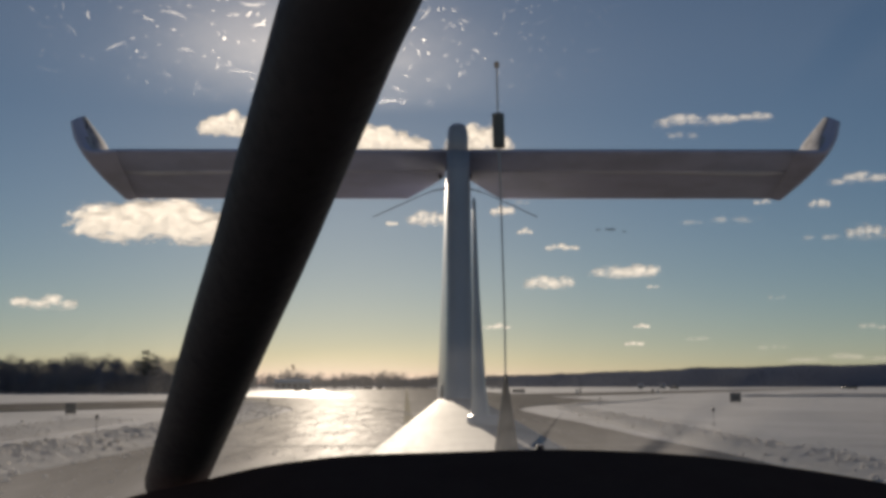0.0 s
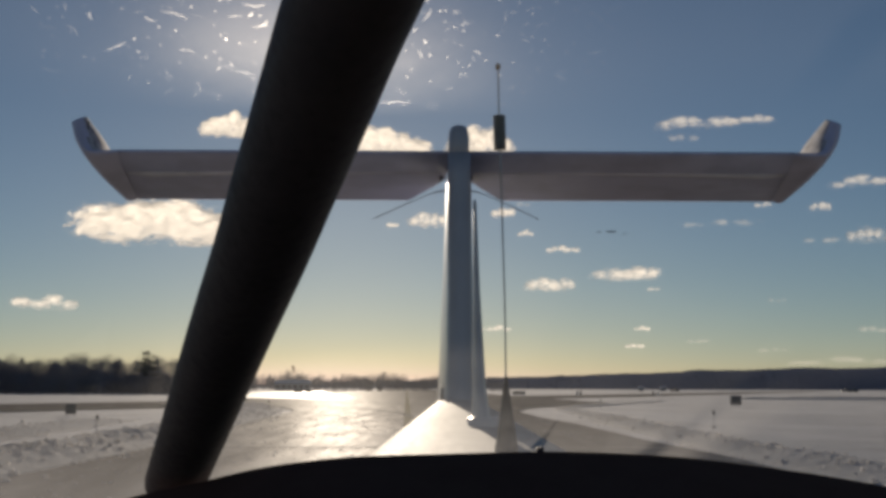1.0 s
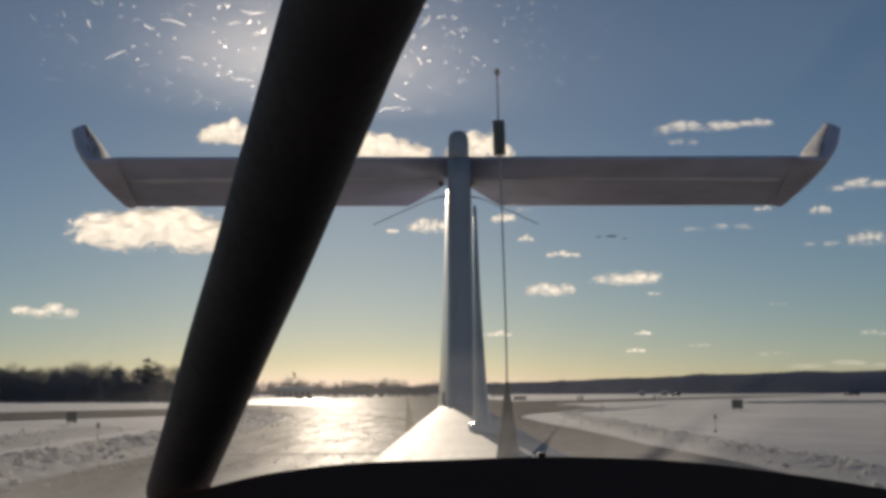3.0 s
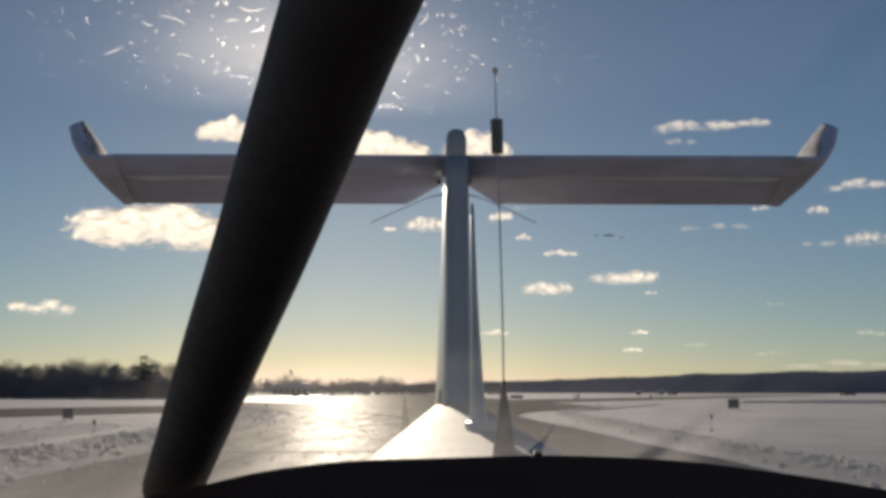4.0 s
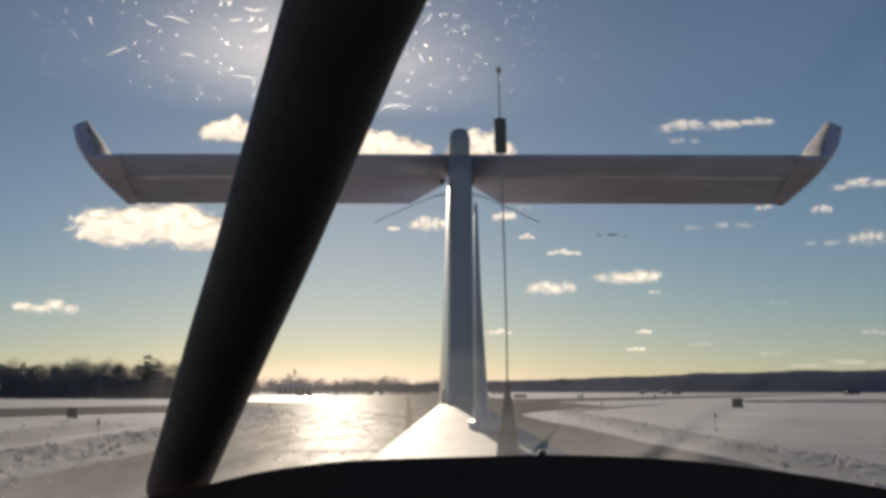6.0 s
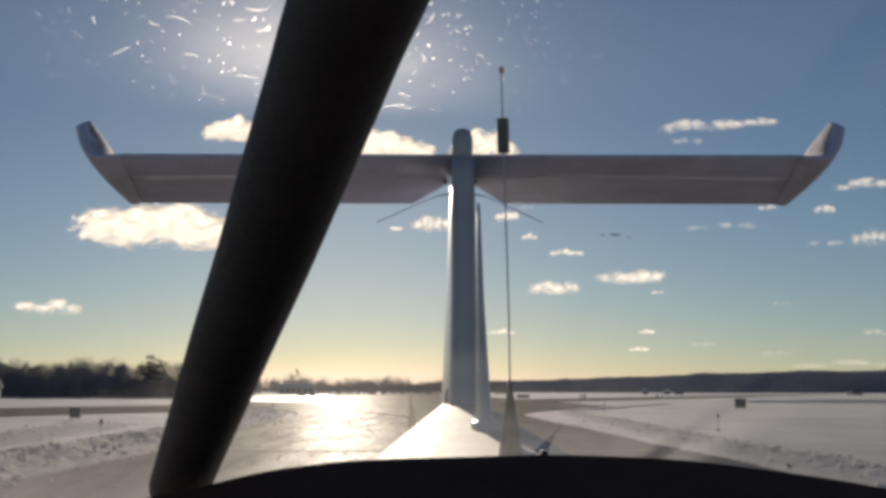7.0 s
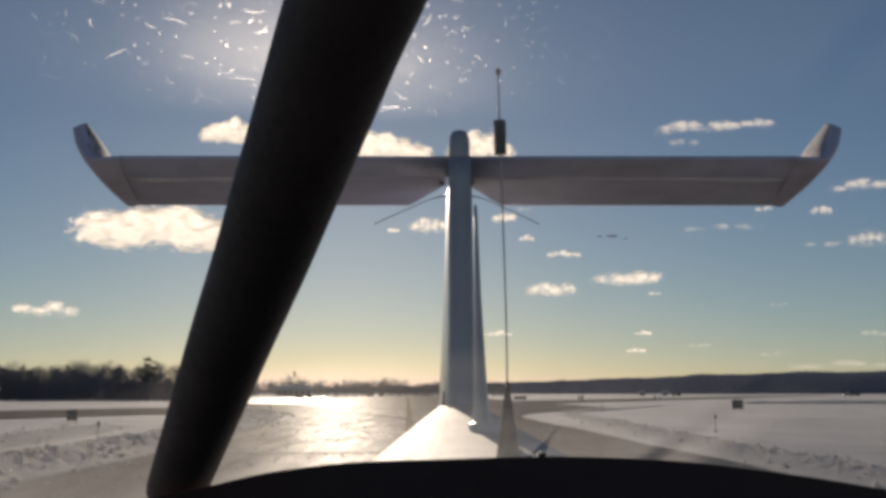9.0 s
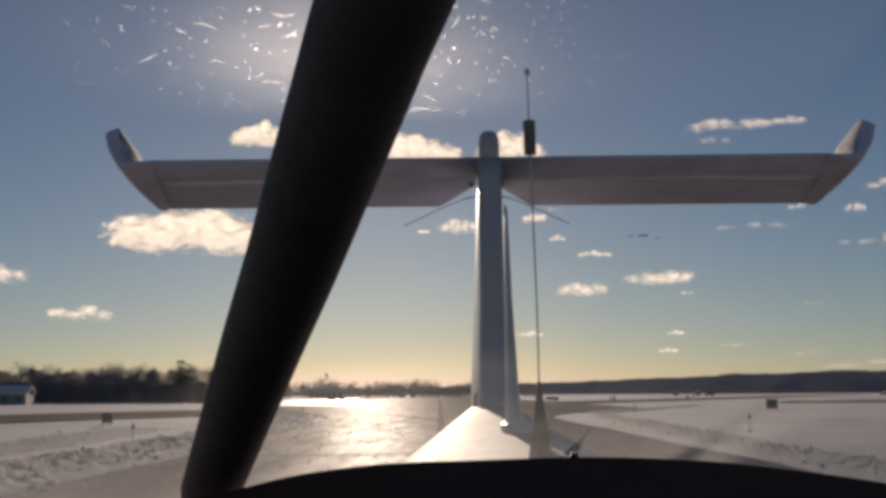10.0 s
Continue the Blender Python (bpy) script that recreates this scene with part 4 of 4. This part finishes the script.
def antennas():
    # V dipole on the fin
    for flip in (False, True):
        path = smooth_path([(MID + 0.03, 4.40, 2.432), (MID + 0.09, 4.41, 2.425), (MID + 0.17, 4.45, 2.40), (MID + 0.35, 4.6, 2.345)], 5)
        path = [mirror(p) if flip else tuple(p) for p in path]
        part("dipole_rod", tube(bmesh.new(), path, [0.0028] * 6 + [0.0019] * (len(path) - 6), 8), STEEL, airplane, "thin bent dipole antenna rod")
    # tapered blade on the fuselage
    bm = bmesh.new()
    rings = []
    for z, cx, half, chord in [(1.525, 0.119, 0.032, 0.17), (1.56, 0.116, 0.025, 0.15), (1.64, 0.111, 0.019, 0.13), (1.90, 0.104, 0.010, 0.08), (2.155, 0.0985, 0.005, 0.045), (2.165, 0.098, 0.002, 0.03)]:
        rings.append([bm.verts.new((cx + half * math.sin(2 * math.pi * k / 20), 3.05 + chord / 2 * math.cos(2 * math.pi * k / 20), z)) for k in range(20)])
    skin(bm, rings)
    blade = part("blade_antenna", bm, GREY_BLADE, airplane, "tapered grey blade antenna")
    bm = bmesh.new()
    rings = []
    for z, k in [(1.515, 1.0), (1.554, 1.0), (1.560, 0.85)]:
        rings.append([bm.verts.new((0.123 + 0.046 * k * math.sin(2 * math.pi * j / 20), 3.04 + 0.075 * k * math.cos(2 * math.pi * j / 20), z)) for j in range(20)])
    skin(bm, rings)
    part("foot_plate", bm, GREY_BLADE, blade, "oval foot plate")
    # whip with a rubber cone, a loading coil and a bead
    whip = part("whip_antenna", tube(bmesh.new(), smooth_path([(0.103, 1.70, 1.62), (0.102, 1.70, 1.75), (0.098, 1.695, 1.90), (0.0945, 1.69, 2.014), (0.093, 1.69, 2.068), (0.0915, 1.69, 2.147)], 5),
                                     0.0013, 8), STEEL, airplane, "thin steel whip antenna")
    part("cone_base", tube(bmesh.new(), [(0.1036, 1.70, 1.50), (0.1036, 1.70, 1.553), (0.1036, 1.70, 1.60), (0.1032, 1.70, 1.64), (0.103, 1.70, 1.662)], [0.0225, 0.0178, 0.0112, 0.0054, 0.0024], 20),
         RUBBER, whip, "black rubber cone")
    bm = bmesh.new()
    path = [Vector((0.0945, 1.69, 2.016)).lerp(Vector((0.093, 1.69, 2.070)), s / 24) for s in range(25)]
    tube(bm, path, [0.0092 + (0.0010 if i % 2 else 0.0) for i in range(25)], 16)
    part("coil", bm, COIL, whip, "dark wound loading coil")
    part("bead", tube(bmesh.new(), [(0.0915, 1.69, 2.144), (0.0915, 1.69, 2.147), (0.0915, 1.69, 2.152), (0.0915, 1.69, 2.155)], [0.002, 0.0042, 0.0042, 0.002], 12), RUBBER, whip, "small black tip bead")


antennas()


def canopy():
    """Long shallow perspex canopy over the cabin, sloping down to the rear, in a white rim."""
    cx, cy = MID, -0.30

    def on(a, s):
        reach = 2.327 if math.cos(a) > 0 else 1.40
        z = 1.40 + 0.68 * (1 - s) if s > 0.2 else 1.944 + 0.05 * (1 - (s / 0.2) ** 2)
        return Vector((cx + 0.80 * s * math.sin(a), cy + reach * s * math.cos(a), z))
    bm = bmesh.new()
    rings = [[bm.verts.new(on(2 * math.pi * k / 96, s)) for k in range(96)]
             for s in (0.85, 0.81, 0.775, 0.74, 0.70, 0.66, 0.62, 0.58, 0.53, 0.48, 0.43, 0.38, 0.33, 0.28, 0.24, 0.20, 0.15, 0.10, 0.05)]
    skin(bm, rings, False)
    bm.faces.new(rings[-1])
    bmesh.ops.recalc_face_normals(bm, faces=bm.faces)
    bmesh.ops.reverse_faces(bm, faces=bm.faces)
    for f in bm.faces:
        f.smooth = True
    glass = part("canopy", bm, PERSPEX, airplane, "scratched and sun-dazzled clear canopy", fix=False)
    # swirls and nicks from years of wiping
    rng = random.Random(77)
    bm = bmesh.new()
    for _ in range(5600):
        a, s = rng.uniform(-0.75, 0.75), rng.uniform(0.22, 0.52)
        turn, bend = rng.uniform(0, 2 * math.pi), rng.gauss(0, 0.9)
        if rng.random() < 0.62:
            length, wide = rng.uniform(0.0007, 0.0016), rng.uniform(0.0004, 0.0009)
        else:
            length, wide = 0.002 + abs(rng.gauss(0, 0.0045)), rng.uniform(0.00016, 0.00045)
        du = Vector((0.80 * s * math.cos(a), 0, 0)).normalized()
        dv = (on(a, s + 0.01) - on(a, s - 0.01)).normalized()
        du = (du - dv * du.dot(dv)).normalized()
        base, out = on(a, s), du.cross(dv)
        base -= (out if out.z > 0 else -out) * 0.0015
        row = []
        for k in range(5):
            g = (k / 4 - 0.5)
            d = turn + bend * g
            mid = base + (du * math.cos(turn) + dv * math.sin(turn)) * length * g + (dv * math.cos(turn) - du * math.sin(turn)) * length * bend * g * g * 0.5
            across = (dv * math.cos(d) - du * math.sin(d)) * wide * (0.5 - 1.6 * g * g)
            row.append((bm.verts.new(mid - across), bm.verts.new(mid + across)))
        for p, q in zip(row, row[1:]):
            bm.faces.new((p[0], p[1], q[1], q[0]))
    tagged(part("scratching", bm, SCRATCH, glass, fix=False), "fine bright scratches and nicks", kind="stuff")
    bm = bmesh.new()
    rings = []
    for s, z in ((0.772, -0.03), (0.783, -0.03), (0.80, -0.06), (0.80, -0.19), (0.785, -0.19), (0.78, -0.06)):
        rings.append([bm.verts.new(on(2 * math.pi * k / 96, 0.855) * 1.0 + Vector(((s - 0.78) * 0.8 * math.sin(2 * math.pi * k / 96), (s - 0.78) * math.cos(2 * math.pi * k / 96), z - 0.001))) for k in range(96)])
    skin(bm, rings + rings[:1], False)
    part("canopy_rim", bm, GELCOAT, airplane, "white canopy rim")
    bm = box(bmesh.new(), 0.084, 0.925, 1.590, 0.014, 0.02, 0.016, 0.004)
    part("latch", bm, BLACK_PAINT, glass, "small black canopy latch")


canopy()


def tail_fittings():
    for flip in (False, True):
        def put(v):
            return mirror(v) if flip else v
        # elevator hinge brackets beside the fin
        x, y, z = put((MID + 0.063, 4.62, 2.530))
        part("hinge_bracket", box(bmesh.new(), x, y, z, 0.012, 0.05, 0.03, 0.003), BLACK_PAINT, airplane, "small dark hinge bracket")
    # dark drain slot let into one tip
    part("tip_slot", tube(bmesh.new(), [(-1.438, 4.40, 2.678), (-1.441, 4.40, 2.696), (-1.439, 4.40, 2.712)], [0.002, 0.004, 0.005], 10), BLACK_PAINT, airplane, "small dark slot in the tailplane tip")
    # bright screw and clip at the foot of the fin
    part("foot_clip", tube(bmesh.new(), [(0.012, 4.30, 1.585), (0.012, 4.30, 1.63), (0.014, 4.30, 1.645)], [0.006, 0.004, 0.001], 10), STEEL, airplane, "bright steel clip at the fin foot")
    part("foot_screw", tube(bmesh.new(), [(0.035, 4.06, 1.578), (0.035, 4.06, 1.594)], [0.008, 0.005], 12), STEEL, airplane, "bright round screw head")
    # squashed insect on the canopy
    bm = bmesh.new()
    pts = [Vector(p) for p in BUG]
    for i, r in ((0, 0.0007), (1, 0.0013), (2, 0.0006)):
        made = bmesh.ops.create_icosphere(bm, subdivisions=2, radius=r)["verts"]
        bmesh.ops.transform(bm, matrix=Matrix.Translation(pts[i]) @ Matrix.Diagonal((3.2, 1.0, 0.45, 1)), verts=made)
    part("insect_smudge", bm, GREY_BLADE, airplane, "small grey smudge on the canopy")


BUG = [(0.1140, 0.777, 1.7583), (0.1224, 0.774, 1.7582), (0.1322, 0.775, 1.7567)]
tail_fittings()


def landing_gear():
    for x, y in [(MID - 0.95, 0.35), (MID + 0.95, 0.35), (MID, -1.25)]:
        leg = part("gear_leg", tube(bmesh.new(), [(MID + (x - MID) * 0.4, y, 0.75), (x, y, 0.17)], [0.04, 0.028], 10), GELCOAT, airplane)
        part("tyre", tube(bmesh.new(), [(x - 0.07, y, 0.20), (x - 0.05, y, 0.20), (x + 0.05, y, 0.20), (x + 0.07, y, 0.20)], [0.12, 0.17, 0.17, 0.12], 20), RUBBER, leg)


landing_gear()
# the airplane leans with the view
airplane.matrix_basis = Matrix.Translation(EYE) @ Matrix.Rotation(radians(NOSE), 4, "X") @ Matrix.Translation(-Vector(EYE)) @ airplane.matrix_basis
